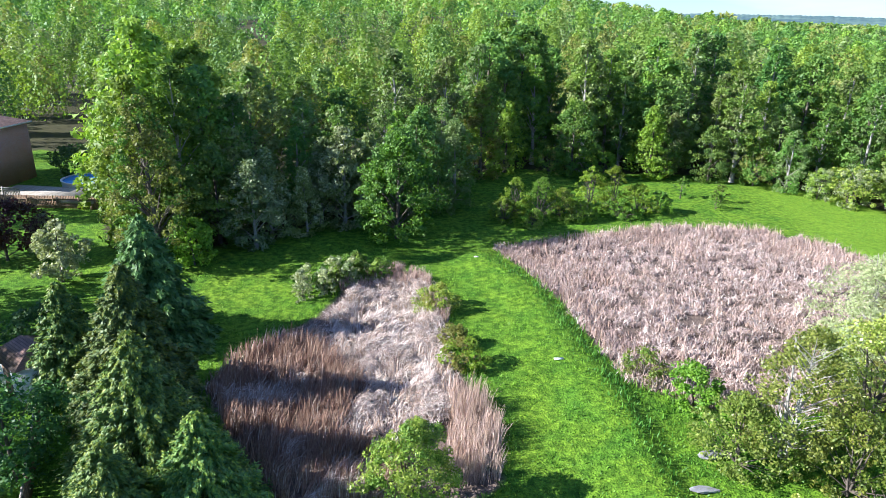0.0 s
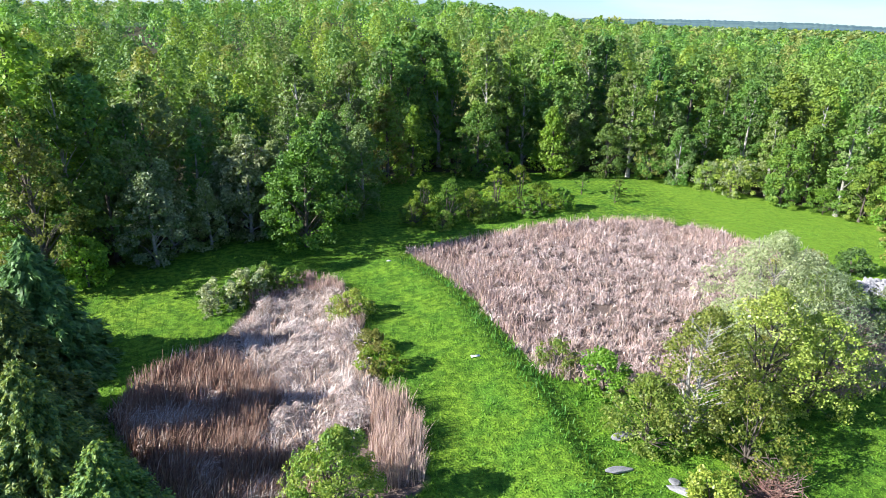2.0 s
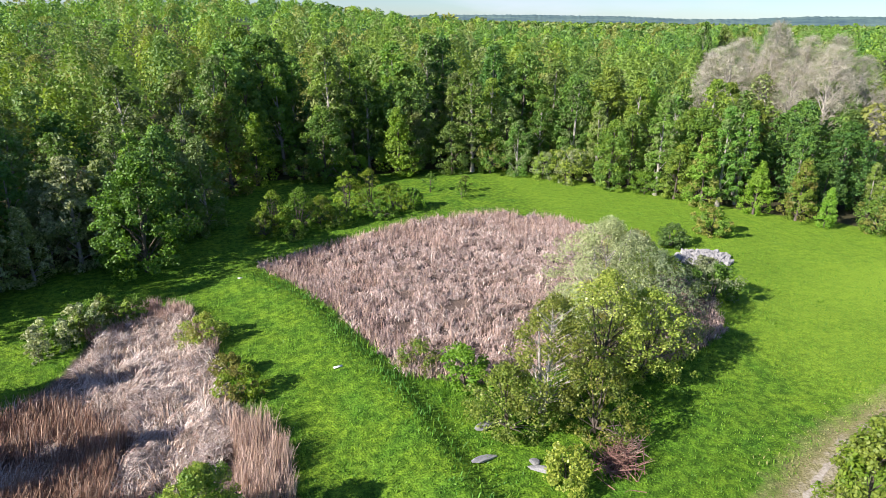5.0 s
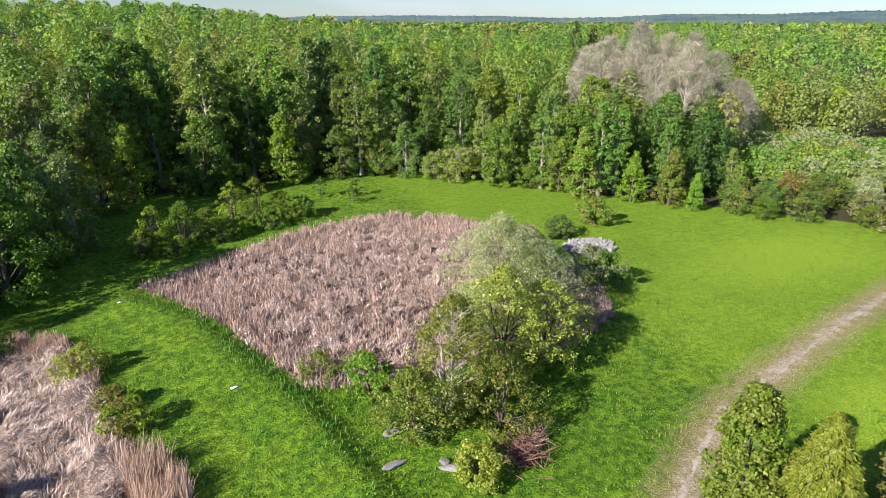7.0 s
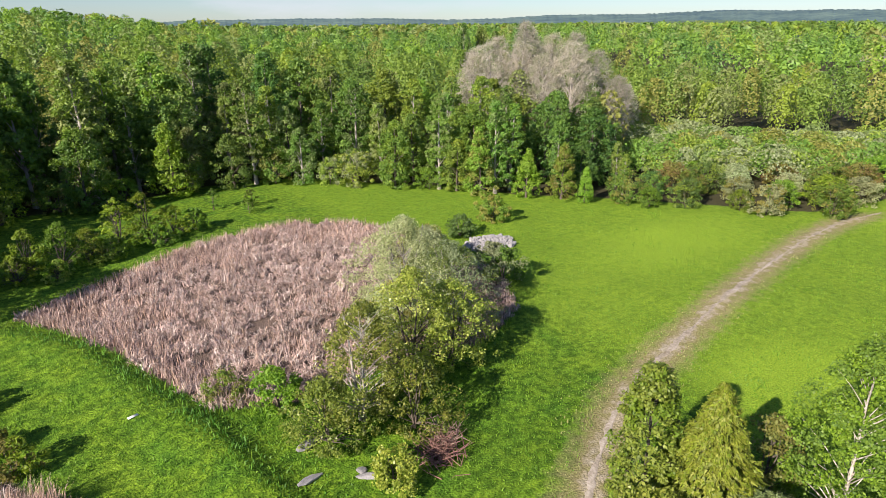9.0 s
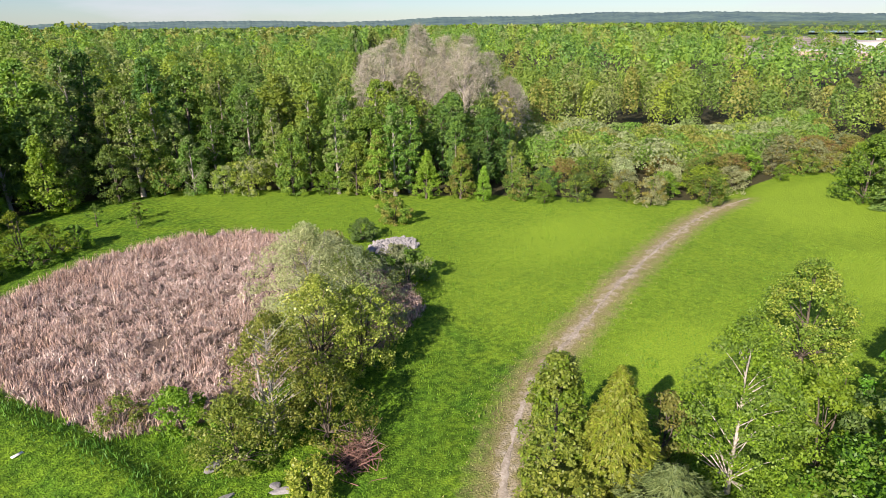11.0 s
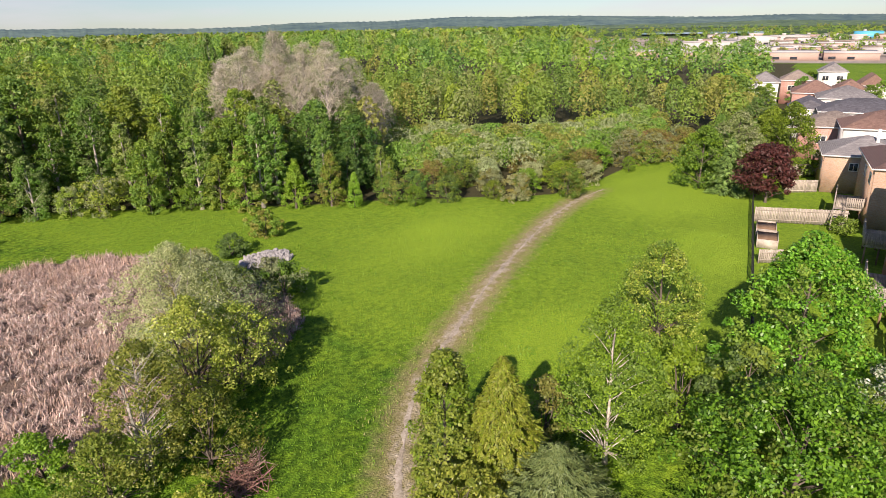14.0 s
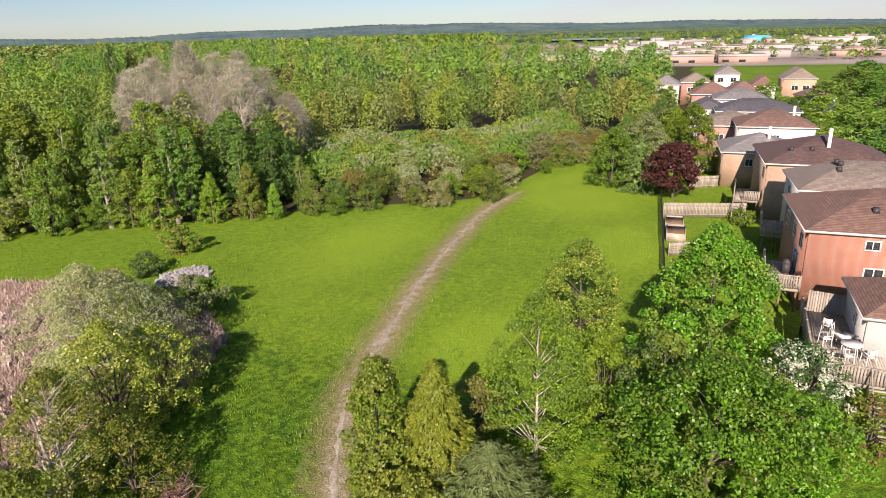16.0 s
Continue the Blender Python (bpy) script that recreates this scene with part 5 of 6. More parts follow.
def board_fence(pts, h, label, mat=None, board=0.15):
    mat = mat or WOOD_GREY
    for (x0, y0), (x1, y1) in zip(pts, pts[1:]):
        ln = math.hypot(x1 - x0, y1 - y0)
        z = float(height(x0, y0)) - 0.06
        f = thing("fence", pose(x0, y0, z, 0, 0, math.degrees(math.atan2(y1 - y0, x1 - x0))), label, "fence", "garden fences")
        part("rail", Pile().box(0, -0.04, 0.3, ln, 0, 0.39), mat, f)
        part("rail", Pile().box(0, -0.04, h - 0.35, ln, 0, h - 0.26), mat, f)
        for k in range(int(ln / 2.4) + 1):
            part("post", Pile().box(k * 2.4 - 0.05, -0.14, 0, k * 2.4 + 0.05, -0.043, h + 0.05), mat, f)
        me = Pile().box(0.008, 0.004, 0.05, board - 0.008, 0.026, h).mesh("board", mat)
        for k in range(int(ln / board)):
            part("board", me, None, f).location = (k * board, 0, random.uniform(-0.025, 0.025))


def wire_fence(x0, y0, x1, y1, h, label):
    ln = math.hypot(x1 - x0, y1 - y0)
    f = thing("wire_fence", pose(x0, y0, float(height(x0, y0)) - 0.1, 0, 0, math.degrees(math.atan2(y1 - y0, x1 - x0))), label, "fence")
    for k in range(int(ln / 2.8) + 1):
        part("post", Pile().add(*tube([(k * 2.8, 0, 0), (k * 2.8, 0, h + 0.08)], [0.035, 0.035], 8)), WIRE, f, smooth=True)
    part("top_rail", Pile().add(*tube([(0, 0, h), (ln, 0, h)], [0.03, 0.03], 8)), WIRE, f, smooth=True)
    p = Pile()
    for k in range(int(ln / 0.16)):
        for s in (-1, 1):
            xa = k * 0.16
            xb = min(max(xa + s * h, 0), ln)
            zb = abs(xb - xa)
            p.add(*tube([(xa, 0.012 * s, 0.08 if s > 0 else 0.08), (xb, 0.012 * s, min(zb, h) if zb > 0.1 else 0.12)], [0.0045, 0.0045], 3))
    part("wire_mesh", p, WIRE, f)


house(49.8, -5.5, 10.2, 11, 6.25, 2.2, BRICK_RED, ROOF_BROWN, "two-storey red brick house with brown hipped roof", wins=[("west", 3.5, 5.1, 1.0, 0.75), ("west", 3.7, 2.75, 1.3, 1.1), ("north", 1.4, 4.4, 1.2, 1.2), ("north", 4.2, 4.4, 1.2, 1.2), ("north", 7.4, 4.4, 1.2, 1.2), ("north", 2.2, 1.9, 1.8, 2.0)], vents=[(2.2, -4.4)], stack=None)
house(62.4, -5.7, 8.4, 11, 6.2, 2.1, SIDING, ROOF_TAUPE, "pale sided house with taupe hipped roof", wins=[("north", 1.2, 4.3, 1.3, 1.2), ("north", 4.8, 4.3, 1.3, 1.2), ("west", 1.4, 4.2, 0.9, 1.2)], vents=[(2.6, -3.2), (3.4, -3.4), (4.4, -3.3), (5.4, -3.5)])
house(74.7, -3.3, 11.6, 12, 6.2, 2.4, BRICK_TAN, ROOF_DARK, "tan brick house with dark brown hipped roof", wins=[("west", 3.6, 1.6, 0.9, 0.6), ("north", 1.5, 4.3, 1.3, 1.2), ("north", 5.5, 4.3, 1.3, 1.2)], vents=[(2.4, -2.4), (2.6, -4.4)], stack=(3.2, -6.0, 9.6))
house(88.6, 1.4, 9.0, 9.0, 4.6, 2.0, BRICK_TAN, ROOF_GREY, "tan brick house with grey hipped roof", wins=[("west", 2.6, 2.9, 1.0, 1.0), ("north", 2, 2.6, 1.4, 1.2)], stack=(3, -5.4, 7.6))
house(103.4, 0.0, 9.0, 10.0, 6.0, 2.2, SIDING, ROOF_BROWN, "white sided house with brown hipped roof", wins=[("west", 4.6, 4.2, 0.9, 0.8)], stack=(3, -7.4, 8.8))
house(110.0, 5.6, 8.5, 9.0, 5.0, 2.0, BRICK_PINK, ROOF_TAUPE, "pink brick house with taupe hipped roof", wins=[("west", 2.2, 2.6, 1.4, 1.2)])
house(122.5, 3.8, 9.0, 13.0, 5.6, 2.0, SIDING, ROOF_SLATE, "white sided house with slate dark roof", wins=[("west", 4.0, 3.4, 1.4, 1.1)])
house(128.5, 8.6, 8.0, 6.0, 5.2, 1.8, SIDING, ROOF_SLATE, "white house with steep slate dark roof", wins=[("west", 2.0, 3.2, 1.2, 1.1)], gable=True)
house(141.0, 5.0, 9.0, 9.5, 6.0, 2.2, SIDING, ROOF_GREY, "white house with grey-green roof", wins=[("west", 2.4, 3.6, 1.3, 1.1)])
house(150.0, 10.0, 9.0, 8.0, 6.0, 2.4, BRICK_PINK, ROOF_BROWN, "pink brick house with brown roof", wins=[("west", 2.2, 3.6, 1.4, 1.2)])
house(178.0, 21.8, 9.0, 6.6, 5.8, 2.4, SIDING, ROOF_GREY, "pale house with grey hipped roof", wins=[("west", 2.6, 3.4, 1.6, 1.2)])
house(186.0, 15.4, 9.0, 7.0, 5.8, 2.4, BRICK_PINK, ROOF_TAUPE, "pink brick house with taupe roof", wins=[("west", 1.6, 3.4, 1.6, 1.2), ("west", 4.4, 3.4, 1.6, 1.2)])
house(172.0, 3.0, 9.0, 6.0, 5.0, 2.2, BRICK_RED, ROOF_BROWN, "red brick house with brown roof", wins=[("west", 2.4, 3.0, 1.4, 1.1)])
house(208.0, 8.2, 8.0, 6.6, 6.6, 2.4, SIDING, ROOF_GREY, "white two-storey house with gable front", gable=True, wins=[("west", 0.8, 4.4, 1.6, 1.3), ("west", 4.2, 4.4, 1.6, 1.3), ("west", 2.4, 1.4, 2.0, 1.4)])
house(190.0, -1.4, 8.0, 6.0, 4.6, 2.8, SIDING, ROOF_BROWN, "cream house with brown gabled roof", gable=True, wins=[("west", 2.0, 2.2, 1.8, 1.2)])
house(192.0, -9.0, 9.0, 7.6, 6.4, 2.8, BRICK_TAN, ROOF_TAUPE, "tan brick house with white gabled front", gable=True, wins=[("west", 2.0, 3.6, 1.6, 1.3), ("west", 4.6, 3.6, 1.6, 1.3)])
house(170.0, -12.0, 9.0, 7.0, 3.6, 2.2, SIDING, ROOF_BROWN, "low cream house with brown roof", wins=[("west", 3.0, 1.4, 1.8, 1.2)])
house(150.0, -54.0, 10.0, 10.0, 3.8, 2.0, SIDING, ROOF_GREY, "white bungalow with grey roof among trees", wins=[("west", 3.0, 1.4, 1.8, 1.2)])
house(-61.6, 67.4, 11.0, 10.0, 6.2, 2.2, BRICK_PINK, ROOF_BROWN, "pink brick house with brown roof beside a pool", turn=-3, wins=[("south", 4.0, 4.2, 1.3, 1.2)])
house(39.9, -8.1, 6.0, 9.0, 4.2, 1.7, SIDING, ROOF_BROWN, "white sided annex with brown roof above a deck", turn=3, wins=[("north", 2.2, 2.6, 0.9, 0.9), ("west", 1.6, 1.9, 1.0, 1.9)], vents=[(2.0, -2.2)])

deck(36.2, -9.2, 45.6, -5.3, 1.8, [(36.2, -9.2, 36.2, -5.3), (36.2, -5.3, 45.6, -5.3)], "weathered wooden deck with board railing and chairs")
deck(49.2, -5.4, 55.2, -3.1, 1.9, [(49.2, -5.4, 49.2, -3.1), (49.2, -3.1, 55.2, -3.1)], "weathered raised deck against a red brick house")
deck(62.6, -5.5, 67.6, -3.0, 1.9, [(62.6, -5.5, 62.6, -3.0), (62.6, -3.0, 67.6, -3.0)], "grey wooden deck behind a pale house")
deck(75.0, -2.9, 80.5, -0.4, 1.9, [(75.0, -2.9, 75.0, -1.4), (75.0, -0.4, 80.5, -0.4)], "grey wooden deck with stairs behind a tan house")
deck(103.0, 0.6, 107.0, 3.2, 1.9, [(103.0, 0.6, 103.0, 3.2)], "orange-brown wooden deck behind a house")
deck(-48.0, 56.0, -37.5, 60.4, 0.95, [(-48.0, 56.0, -44.5, 56.0)], "grey pool deck beside a brick house")
board_fence([(45.5, -7.7), (45.8, -5.5)], 3.3, "tall weathered privacy screen at a deck's end")
board_fence([(72.0, 6.5), (74.7, -1.9)], 1.65, "weathered grey board fence between gardens")
board_fence([(86.6, 5.0), (88.2, 1.6)], 1.65, "weathered grey board fence by the maple")
board_fence([(96.4, 7.0), (97.6, 2.0)], 1.65, "weathered board fence behind a tan house")
board_fence([(38.0, -3.6), (34.8, -7.4)], 1.2, "dark weathered garden fence below the deck", WOOD_BROWN)
board_fence([(58.6, 4.5), (59.6, 2.6)], 1.3, "short weathered fence panel by a planter")
board_fence([(-46.0, 55.4), (-37.2, 56.4)], 1.3, "dark board fence in front of a pool deck", WOOD_BROWN)
board_fence([(-48.0, 76.0), (-36.0, 78.0)], 1.6, "grey board fence behind a lawn")
wire_fence(40.0, 2.6, 80.0, 7.7, 1.5, "black chain-link fence along the meadow")


def planter(x, y):
    t = thing("planter_box", pose(x, y, float(height(x, y)) - 0.03, 0, 0, 6), "raised wooden planter box filled with soil", "planter")
    for a in ((0, 0, 3.2, 0.06), (0, 1.74, 3.2, 1.8), (0, 0.061, 0.06, 1.739), (3.14, 0.061, 3.2, 1.739)):
        part("side_board", Pile().box(a[0], a[1], 0, a[2], a[3], 0.85), WOOD_GREY, t)
    part("soil", Pile().box(0.065, 0.065, 0, 3.135, 1.735, 0.7), WOOD_BROWN, t, "dark brown soil")


planter(63.2, 3.4)
planter(66.8, 3.9)


def stairs(x, y, z):
    t = thing("deck_stairs", pose(x, y, float(height(x, y)), 0, 0, 180), "grey wooden stairs leading to a deck", "stairs")
    n = int(z / 0.18)
    for k in range(n):
        part("tread", Pile().box(0.26 * k, 0, z - 0.18 * (k + 1) - 0.04, 0.26 * k + 0.28, 1.0, z - 0.18 * (k + 1)), WOOD_GREY, t)
    for yy in (-0.05, 1.005):
        v = [(0, yy, z - 0.25), (0, yy + 0.045, z - 0.25), (0, yy, z), (0, yy + 0.045, z), (0.26 * n, yy, -0.02), (0.26 * n, yy + 0.045, -0.02), (0.26 * n, yy, 0.2), (0.26 * n, yy + 0.045, 0.2)]
        part("stringer", Pile().add(v, [(0, 2, 3, 1), (4, 5, 7, 6), (0, 1, 5, 4), (2, 6, 7, 3), (0, 4, 6, 2), (1, 3, 7, 5)]), WOOD_GREY, t)
        part("handrail", Pile().add(*tube([(0, yy + 0.02, z + 0.95), (0.26 * n, yy + 0.02, 1.1)], [0.045, 0.045], 4)), WOOD_GREY, t)
        part("post", Pile().box(0.26 * n - 0.1, yy - 0.02, 0, 0.26 * n, yy + 0.07, 1.15), WOOD_GREY, t)


stairs(74.98, -0.4, 1.9)
stairs(36.15, -8.0, 1.8)


def garden_chair(x, y, z, turn):
    t = thing("garden_chair", pose(x, y, z, 0, 0, turn), "white plastic garden chair on a deck", "chair", "deck chairs")
    part("seat", Pile().box(-0.25, -0.25, 0.40, 0.25, 0.25, 0.44), PLASTIC, t)
    back = part("backrest", Pile().box(-0.25, 0.255, 0.44, -0.17, 0.30, 0.95).box(-0.165, 0.255, 0.5, 0.165, 0.29, 0.92).box(0.17, 0.255, 0.44, 0.25, 0.30, 0.95), PLASTIC, t)
    for sx in (-1, 1):
        part("armrest", Pile().box(sx * 0.29 - 0.03, -0.25, 0.64, sx * 0.29 + 0.03, 0.25, 0.67), PLASTIC, t)
        for sy in (-0.24, 0.22):
            part("leg", Pile().add(*tube([(sx * 0.30, sy * 1.1, 0), (sx * 0.27, sy, 0.64)], [0.025, 0.03], 6)), PLASTIC, t)
    return t


dz = 1.76
c0 = garden_chair(42.6, -6.6, dz, 70)
for x, y, r in ((40.6, -6.3, 200), (38.6, -7.2, 20), (38.9, -8.3, 120)):
    copy_thing(c0, pose(x, y, dz, 0, 0, r))
tb = thing("garden_table", pose(39.6, -7.5, dz), "round white garden table on a deck", "table")
part("tabletop", Pile().add(*tube([(0, 0, 0.70), (0, 0, 0.705), (0, 0, 0.735), (0, 0, 0.74)], [0.01, 0.58, 0.58, 0.01], 20)), PLASTIC, tb)
for k in range(4):
    ax, ay = 0.36 * math.cos(k * 1.571 + 0.8), 0.36 * math.sin(k * 1.571 + 0.8)
    part("leg", Pile().add(*tube([(ax * 1.2, ay * 1.2, 0), (ax, ay, 0.69)], [0.025, 0.03], 6)), PLASTIC, tb)
lg = thing("sun_lounger", pose(41.4, -7.4, dz, 0, 0, 60), "white plastic sun lounger on a deck", "lounger")
part("frame", Pile().box(-0.3, -0.6, 0.28, 0.3, 0.55, 0.34), PLASTIC, lg)
part("backrest", Pile().add([(-0.3, 0.56, 0.3), (0.3, 0.56, 0.3), (0.3, 1.0, 0.85), (-0.3, 1.0, 0.85), (-0.3, 0.6, 0.27), (0.3, 0.6, 0.27), (0.3, 1.04, 0.82), (-0.3, 1.04, 0.82)],
                            [(0, 1, 2, 3), (4, 7, 6, 5), (0, 4, 5, 1), (3, 2, 6, 7), (0, 3, 7, 4), (1, 5, 6, 2)]), PLASTIC, lg)
for sx in (-0.25, 0.25):
    for sy in (-0.5, 0.5):
        part("leg", Pile().box(sx - 0.03, sy - 0.03, 0, sx + 0.03, sy + 0.03, 0.279), PLASTIC, lg)
gr = thing("barbecue", pose(52.6, -4.6, 1.86), "dark metal barbecue grill on a raised deck", "grill")
part("cart", Pile().box(-0.5, -0.25, 0.1, 0.5, 0.25, 0.8), DARK, gr)
part("lid", Pile().add(*tube([(-0.41, 0, 0.84), (-0.4, 0, 0.84), (0.4, 0, 0.84), (0.41, 0, 0.84)], [0.01, 0.26, 0.26, 0.01], 12)), DARK, gr)
for sx in (-0.45, 0.45):
    part("leg", Pile().box(sx - 0.03, -0.2, 0, sx + 0.03, 0.2, 0.099), DARK, gr)

# garden beyond the spruces: shed, pool, post-and-rail fence
sh = thing("garden_shed", pose(-23.2, 27.4, float(height(-23.2, 27.4)) - 0.05, 0, 0, -32), "small beige garden shed with terracotta roof", "shed")
part("wall", Pile().box(-1.3, -1.1, 0, 1.3, 1.1, 2.0), SIDING, sh, "beige painted wall")
rv = [(-1.5, -1.3, 1.95), (1.5, -1.3, 1.95), (1.5, 1.3, 1.95), (-1.5, 1.3, 1.95), (-0.7, 0, 2.75), (0.7, 0, 2.75)]
part("roof", Pile().add(rv, [(0, 1, 5, 4), (2, 3, 4, 5), (3, 2, 1, 0)]).add(rv, [(1, 2, 5), (3, 0, 4)]), ROOF_BROWN, sh, "faded terracotta shingle roof")
part("door", Pile().box(-0.4, -1.14, 0.05, 0.4, -1.103, 1.85), WOOD_BROWN, sh)
pl = thing("swimming_pool", pose(-42.2, 63.0, float(height(-42.2, 63.0)) - 0.02), "round above-ground pool with bright blue cover", "pool")
part("pool_wall", Pile().add(*tube([(0, 0, 0), (0, 0, 1.15), (0, 0, 1.2), (0, 0, 1.205)], [2.4, 2.4, 2.5, 2.3], 28)), WHITE, pl, smooth=False)
part("cover", Pile().add(*tube([(0, 0, 1.1), (0, 0, 1.11), (0, 0, 1.16), (0, 0, 1.22)], [2.29, 2.28, 1.2, 0.01], 28)), POOL_BLUE, pl, "bright blue cover")
gz = thing("garden_canopy", pose(-40.0, 84.0, float(height(-40, 84)), 0, 0, 8), "low open garden canopy with pale roof", "canopy")
part("roof", Pile().box(-2.2, -1.4, 2.1, 2.2, 1.4, 2.25), CONCRETE, gz)
for sx in (-2, 2):
    for sy in (-1.2, 1.2):
        part("post", Pile().box(sx - 0.06, sy - 0.06, -0.05, sx + 0.06, sy + 0.06, 2.1), WHITE, gz)
plant("garden_spruce", conifer(95, 5.0, 1.7, 120, 24, 0.4, "pine"), -48.0, 74.0, "small blue-green spruce on a garden lawn", "tree")
plant("garden_bush", broadleaf(96, 3.4, 2.6, "round", 0.03, 70, 40, 0.32, 0.22, "dark"), -46.6, 68.2, "dark rounded shrub behind a pool", "shrub")
for (x0, y0), (x1, y1) in (((-21.6, 25.6), (-18.9, 21.2)), ((-18.9, 21.2), (-16.2, 16.7))):
    rf = thing("rail_fence", pose(x0, y0, float(height(x0, y0)) - 0.05, 0, 0, math.degrees(math.atan2(y1 - y0, x1 - x0))), "dark post and pale rail garden fence", "fence")
    ln = math.hypot(x1 - x0, y1 - y0)
    part("rail", Pile().add(*tube([(0, 0, 1.35), (ln, 0, 1.3)], [0.05, 0.05], 8)), WOOD_GREY, rf, "pale grey rail")
    for k in range(3):
        part("post", Pile().box(k * ln / 2 - 0.06, -0.06, 0, k * ln / 2 + 0.06, 0.06, 1.32), WOOD_BROWN, rf)
    for k in range(int(ln / 0.3)):
        part("board", Pile().box(k * 0.3 + 0.02, 0.02, 0.05, k * 0.3 + 0.26, 0.05, 1.2), WOOD_BROWN, rf)

# ================= stones and dead wood =================
rng = np.random.default_rng(8)


def boulder_shape(seed, flat=0.6):
    r = np.random.default_rng(seed)
    bm = bmesh.new()
    bmesh.ops.create_icosphere(bm, subdivisions=2, radius=0.5)
    k = r.normal(size=(5, 3))
    for v in bm.verts:
        n = v.co.normalized()
        s = 1.0
        for q in k:
            s = min(s, 0.75 / max(0.75, float(n.dot(Vector(q).normalized())) * 1.25))
        v.co = n * 0.5 * s * r.uniform(0.95, 1.05)
        v.co.z *= flat
    me = bpy.data.meshes.new("rock")
    bm.to_mesh(me)
    bm.free()
    me.materials.append(STONE)
    return me


ROCKS = [boulder_shape(k) for k in range(5)]
RIP = [(35.4, 43.6), (37.2, 45.3), (39.6, 45.2), (41.0, 43.2), (39.6, 41.4), (36.6, 41.0)]
rp = thing("riprap", pose(38.3, 43.2, 0), "patch of pale grey broken rocks", "rocks")
sx, sy = sample(rng, RIP, 230)
for k in range(len(sx)):
    o = part("rock", ROCKS[k % 5], None, rp)
    s = rng.uniform(0.35, 0.75)
    o.matrix_local = Matrix.Translation((sx[k] - 38.3, sy[k] - 43.2, float(height(sx[k], sy[k])) + 0.08)) @ Euler(rng.uniform(0, 6, 3)).to_matrix().to_4x4() @ Matrix.Scale(s, 4)
for x, y, sc, turn, lab in ((10.9, 25.6, (1.5, 0.7, 0.6), 20, "flat grey stone slab at a ditch"), (9.9, 23.2, (1.5, 0.5, 0.4), 10, "low grey stone in grass"), (12.2, 21.6, (1.6, 0.7, 0.5), -35, "long pale stone slab on a bank"), (12.0, 22.2, (0.6, 0.5, 0.5), 5, "small white stone on a bank")):
    o = thing("stone_slab", pose(x, y, float(height(x, y)) + 0.12, 0, 6, turn) @ Matrix.Diagonal((*sc, 1)), lab, "stone", "ditch stones", data=ROCKS[int(x * 10) % 5])
for x, y, ln in ((-0.7, 48.6, 0.35), (4.5, 33.0, 0.55)):
    o = thing("litter_board", pose(x, y, float(height(x, y)) + 0.05, 0, 0, 12), "small pale board lying in grass", "board", data=Pile().box(-ln / 2, -0.09, 0, ln / 2, 0.09, 0.04).mesh("litter_board", WHITE))


def brush(x, y, n, r, hgt, mat, label, seed):
    g = np.random.default_rng(seed)
    p = Pile()
    for k in range(n):
        a, t = g.uniform(0, 6.28), g.uniform(0.1, 1.1)
        c = np.array([g.normal(0, r * 0.45), g.normal(0, r * 0.45), g.uniform(0.05, hgt * 0.6)])
        d = np.array([math.cos(a) * math.cos(t * 0.7), math.sin(a) * math.cos(t * 0.7), math.sin(t * 0.7)])
        ln = g.uniform(0.5, 1.3)
        e = c + d * ln
        p.add(*tube([c - d * 0.3, (c + e) / 2 + g.normal(0, 0.06, 3), e], [0.028, 0.02, 0.006], 4))
    v = thing("brush", pose(x, y, float(height(x, y)) - 0.05), label, "brush", data=p.mesh("brush", mat))


STICK = noise_mat("dead_sticks", (0.16, 0.11, 0.085), (0.36, 0.27, 0.22), 2, 20, island=0.3, bump=0)
REDSTICK = noise_mat("red_twigs", (0.13, 0.07, 0.055), (0.27, 0.155, 0.125), 2, 20, island=0.3, bump=0)
brush(16.6, 21.9, 90, 0.9, 0.9, STICK, "pile of bleached dead branches", 3)
brush(15.6, 20.9, 150, 1.1, 0.7, REDSTICK, "heap of reddish dead twigs on a bank", 4)
# snag over the clump
sg = Pile()
g = np.random.default_rng(12)
sg.add(*tube([(0, 0, -0.1), (0.1, 0.05, 2.4), (0.15, 0.1, 4.6), (0.1, 0.1, 6.9)], [0.07, 0.055, 0.035, 0.008], 7))
for k in range(30):
    z0, a = g.uniform(2.0, 6.2), g.uniform(0, 6.28)
    ln = g.uniform(0.5, 1.4)
    sg.add(*tube([(0.12, 0.08, z0), (0.12 + math.cos(a) * ln * 0.5, 0.08 + math.sin(a) * ln * 0.5, z0 + ln * 0.45), (0.12 + math.cos(a) * ln, 0.08 + math.sin(a) * ln, z0 + ln * 0.9)], [0.02, 0.012, 0.004], 5))
thing("dead_tree", pose(13.6, 24.6, float(height(13.6, 24.6))), "pale bare dead tree among green leaves", "tree", data=sg.mesh("dead_tree", BARK_PALE, True))

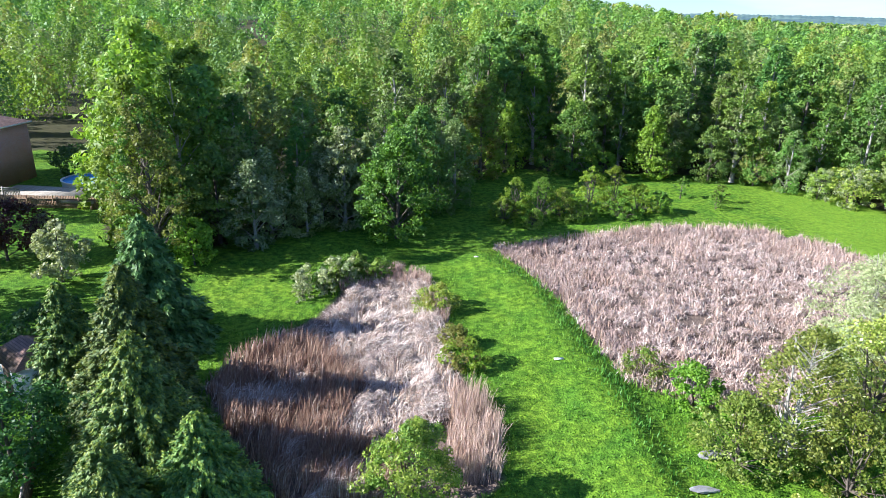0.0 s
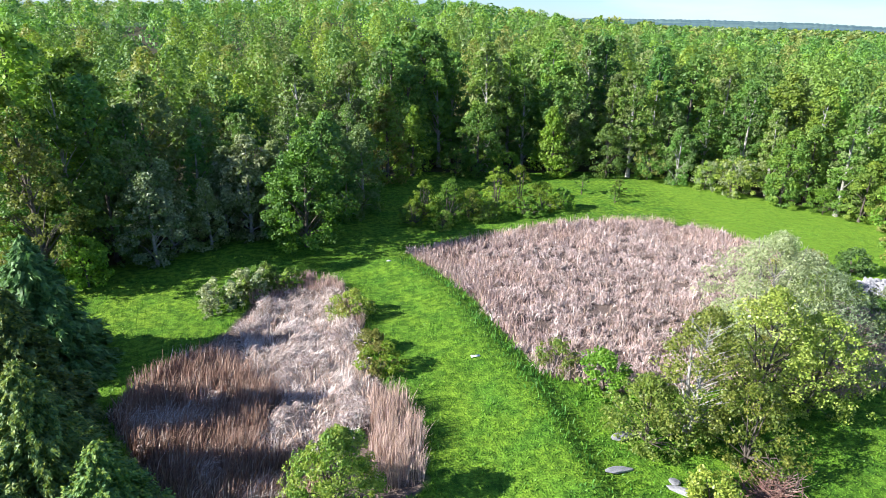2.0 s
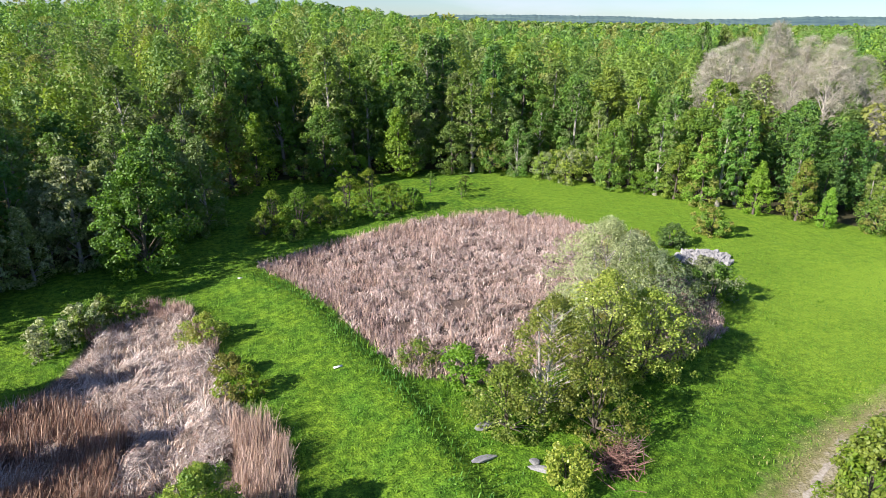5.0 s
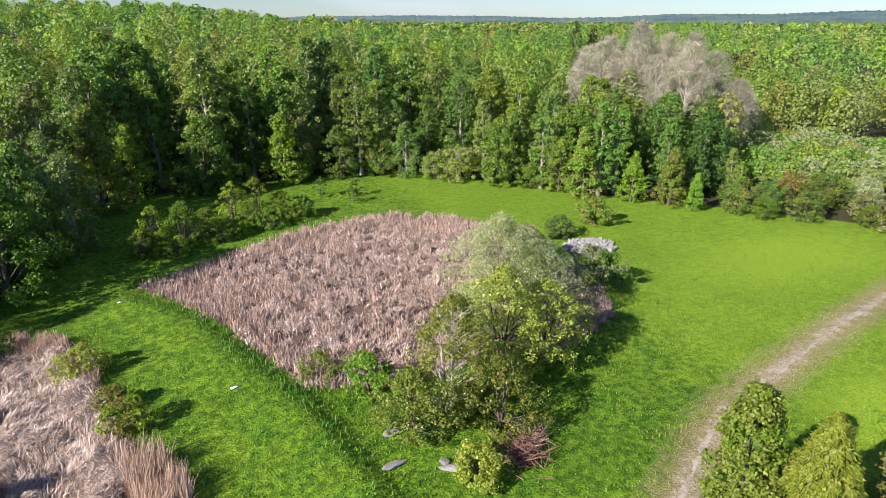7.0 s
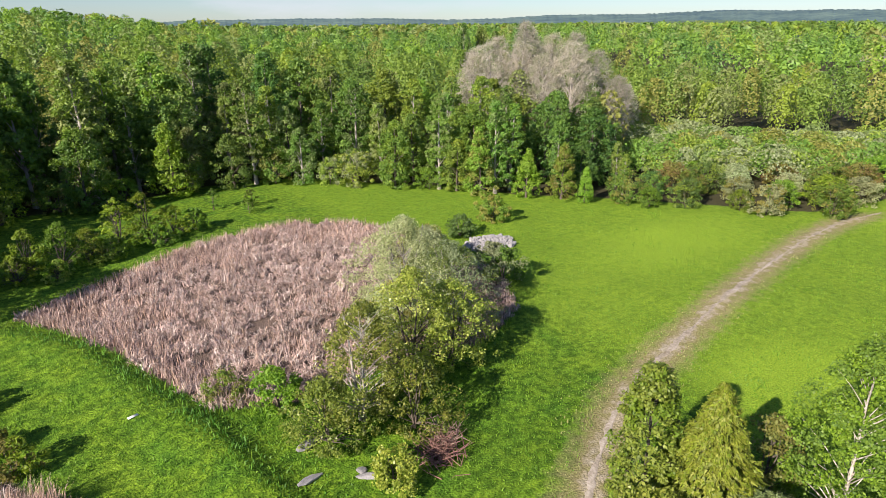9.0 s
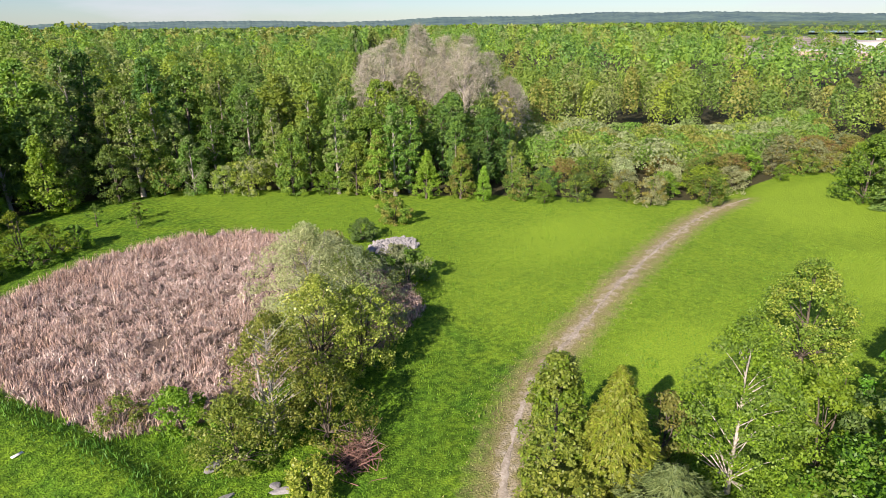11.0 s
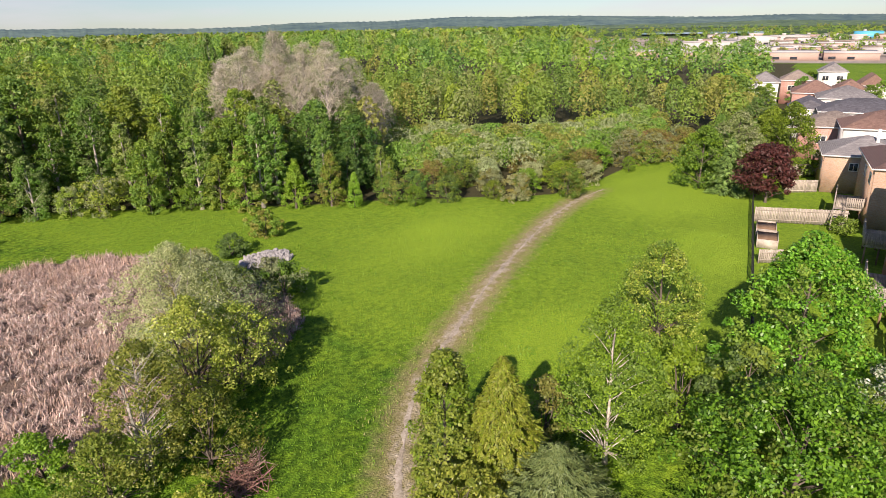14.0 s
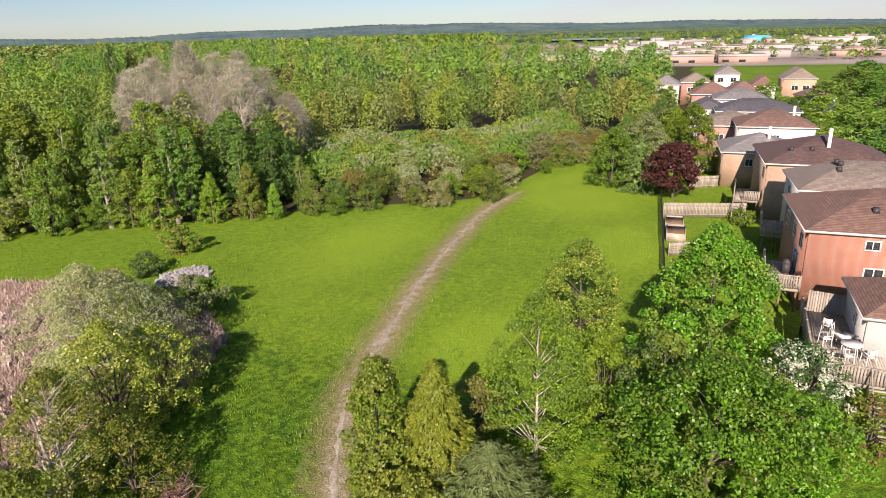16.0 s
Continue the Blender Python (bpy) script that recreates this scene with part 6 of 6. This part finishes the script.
# street trees behind the houses
for k, (x, y, h, r) in enumerate([(118, -17, 9, 5), (128, -24, 10, 5.5), (140, -30, 10, 6), (112, -24, 8, 4.5), (104, -19, 7, 4), (152, -42, 10, 6), (134, -40, 9, 6), (165, -16, 8, 4.5), (150, -10, 6, 3.6), (196, -24, 9, 6), (215, -30, 10, 7),
                                  (122, -34, 9, 5), (176, -46, 10, 6), (196, -50, 11, 7), (160, -8, 5, 3), (190, 2, 6, 3.5), (94, -16, 6, 3.2), (220, 10, 6, 4), (232, -14, 7, 5), (166, 9, 6.5, 2.8), (173, 17, 6, 3), (184, 10, 7, 3), (200, 12, 6.5, 3), (183, -6, 6.5, 3), (163, -3, 7, 3), (198, 22, 6, 3.4), (212, 24, 6, 3.5), (164, 22, 6.5, 3), (160, 17, 6.5, 3),
                                  (180, -18, 7, 4.5), (206, -12, 6, 4), (186, -30, 8, 5), (140, -14, 7, 4), (130, -10, 5, 3)]):
    plant("street_tree", KINDS["street"][k % 3], x, y, "leafy green street tree among houses", "tree", "street trees", k * 50.0, r / 3.9, (h / 13.0) / (r / 3.9))


# ================= the far town and hills =================
def shop(a, r, w, d, h, wall, roof, label):
    x, y = polar(a, r)
    z = float(height(x, y)) - 0.4
    t = thing("shop_building", pose(x, y, z, 0, 0, -a + 4), label, "building", "town buildings")
    part("wall", Pile().box(-w / 2, 0, 0, w / 2, d, h), wall, t)
    part("roof", Pile().box(-w / 2 - 0.2, -0.2, h + 0.004, w / 2 + 0.2, d + 0.2, h + 0.7), roof, t)
    if w > 16:
        for k in range(int(w / 9)):
            part("window", Pile().box(-w / 2 + 2 + k * 9, -0.15, 1.0, -w / 2 + 5.5 + k * 9, -0.005, 2.4), GLASS, t)
        part("roof_unit", Pile().box(-w / 5, d * 0.3, h + 0.71, -w / 5 + 3, d * 0.3 + 3, h + 2.2), CONCRETE, t)


TOWN_TAN = noise_mat("town_tan_wall", (0.34, 0.24, 0.20), (0.46, 0.34, 0.29), 0.05, 2, bump=0)
TOWN_WHITE = noise_mat("town_white_wall", (0.34, 0.335, 0.33), (0.50, 0.49, 0.48), 0.05, 2, bump=0)
TOWN_GREY = noise_mat("town_grey_roof", (0.30, 0.29, 0.29), (0.44, 0.43, 0.42), 0.05, 2, bump=0)
shop(74.8, 445, 40, 26, 4.4, TOWN_TAN, TOWN_GREY, "long low tan brick store building")
shop(80.4, 432, 36, 26, 4.6, TOWN_TAN, TOWN_WHITE, "long low tan store with pale roof")
shop(85.2, 425, 34, 24, 4.6, TOWN_TAN, TOWN_GREY, "low tan store building")
shop(89.6, 425, 26, 24, 4.2, TOWN_TAN, TOWN_WHITE, "low tan store with white roof")
shop(77.2, 438, 13, 10, 5.6, TOWN_WHITE, TOWN_WHITE, "white loading hall among stores")
shop(79.8, 540, 40, 20, 7.0, TOWN_WHITE, TOWN_GREY, "pale flat-roofed store building")
shop(83.2, 640, 30, 26, 7.0, TOWN_WHITE, TOWN_WHITE, "large white flat-roofed warehouse")
shop(85.4, 660, 30, 26, 7.0, TOWN_WHITE, TOWN_GREY, "smaller white flat-roofed warehouse")
shop(90.4, 780, 24, 22, 7.0, BLUE_ROOF, BLUE_ROOF, "bright blue clad store building")
shop(96.0, 700, 50, 24, 6.0, TOWN_WHITE, TOWN_WHITE, "long white flat-roofed warehouse")
rng = np.random.default_rng(21)
for k in range(64):
    a, r = rng.uniform(79, 101), rng.uniform(470, 850)
    q = int(rng.integers(5))
    shop(float(a), float(r), float(rng.uniform(9, 26)), float(rng.uniform(9, 18)), float(rng.uniform(3, 6)), (TOWN_WHITE, TOWN_TAN, TOWN_WHITE, TOWN_GREY, TOWN_TAN)[q], (TOWN_GREY, TOWN_WHITE, TOWN_WHITE, ROOF_TAUPE, ROOF_TAUPE)[q],
         ("white", "tan", "pale cream", "grey", "light brown")[q] + " painted flat-roofed building of a distant town")
lake = Pile()
lake.add([(*polar(a, r), 0) for r in (980, 1120) for a in np.linspace(74.5, 84, 12)], [(i, i + 1, i + 13, i + 12) for i in range(11)])
lk = new("water", lake.mesh("water", WATER))
lk.location.z = 2.2
tagged(lk, "narrow blue lake before distant woods", "water", kind="structure")


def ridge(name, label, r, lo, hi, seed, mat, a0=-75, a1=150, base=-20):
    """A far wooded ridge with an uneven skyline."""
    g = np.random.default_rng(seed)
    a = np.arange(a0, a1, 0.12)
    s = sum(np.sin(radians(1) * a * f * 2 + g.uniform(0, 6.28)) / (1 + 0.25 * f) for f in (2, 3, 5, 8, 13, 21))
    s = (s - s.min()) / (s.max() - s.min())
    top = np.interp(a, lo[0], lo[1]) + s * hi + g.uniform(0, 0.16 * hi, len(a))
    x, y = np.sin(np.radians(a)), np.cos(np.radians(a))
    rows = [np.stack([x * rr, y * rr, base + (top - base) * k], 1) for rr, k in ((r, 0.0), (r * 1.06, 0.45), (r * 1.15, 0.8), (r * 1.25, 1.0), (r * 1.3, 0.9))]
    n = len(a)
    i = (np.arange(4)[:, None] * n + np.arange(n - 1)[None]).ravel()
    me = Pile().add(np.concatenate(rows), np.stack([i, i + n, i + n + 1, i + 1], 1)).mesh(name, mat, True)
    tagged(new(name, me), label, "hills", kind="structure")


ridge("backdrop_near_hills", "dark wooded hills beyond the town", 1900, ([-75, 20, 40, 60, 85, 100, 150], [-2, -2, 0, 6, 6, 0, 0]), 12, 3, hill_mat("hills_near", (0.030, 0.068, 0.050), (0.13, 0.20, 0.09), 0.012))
# the distance haze of the far hills is put into their blue-green colour
ridge("backdrop_far_hills", "skyline hills with blue-green haze in their colour", 3300, ([-75, 20, 42, 46, 60, 80, 100, 150], [8, 8, 6, 28, 46, 32, 0, 0]), 28, 5, hill_mat("hills_far_haze_tint", (0.035, 0.078, 0.100), (0.125, 0.195, 0.165), 0.004))
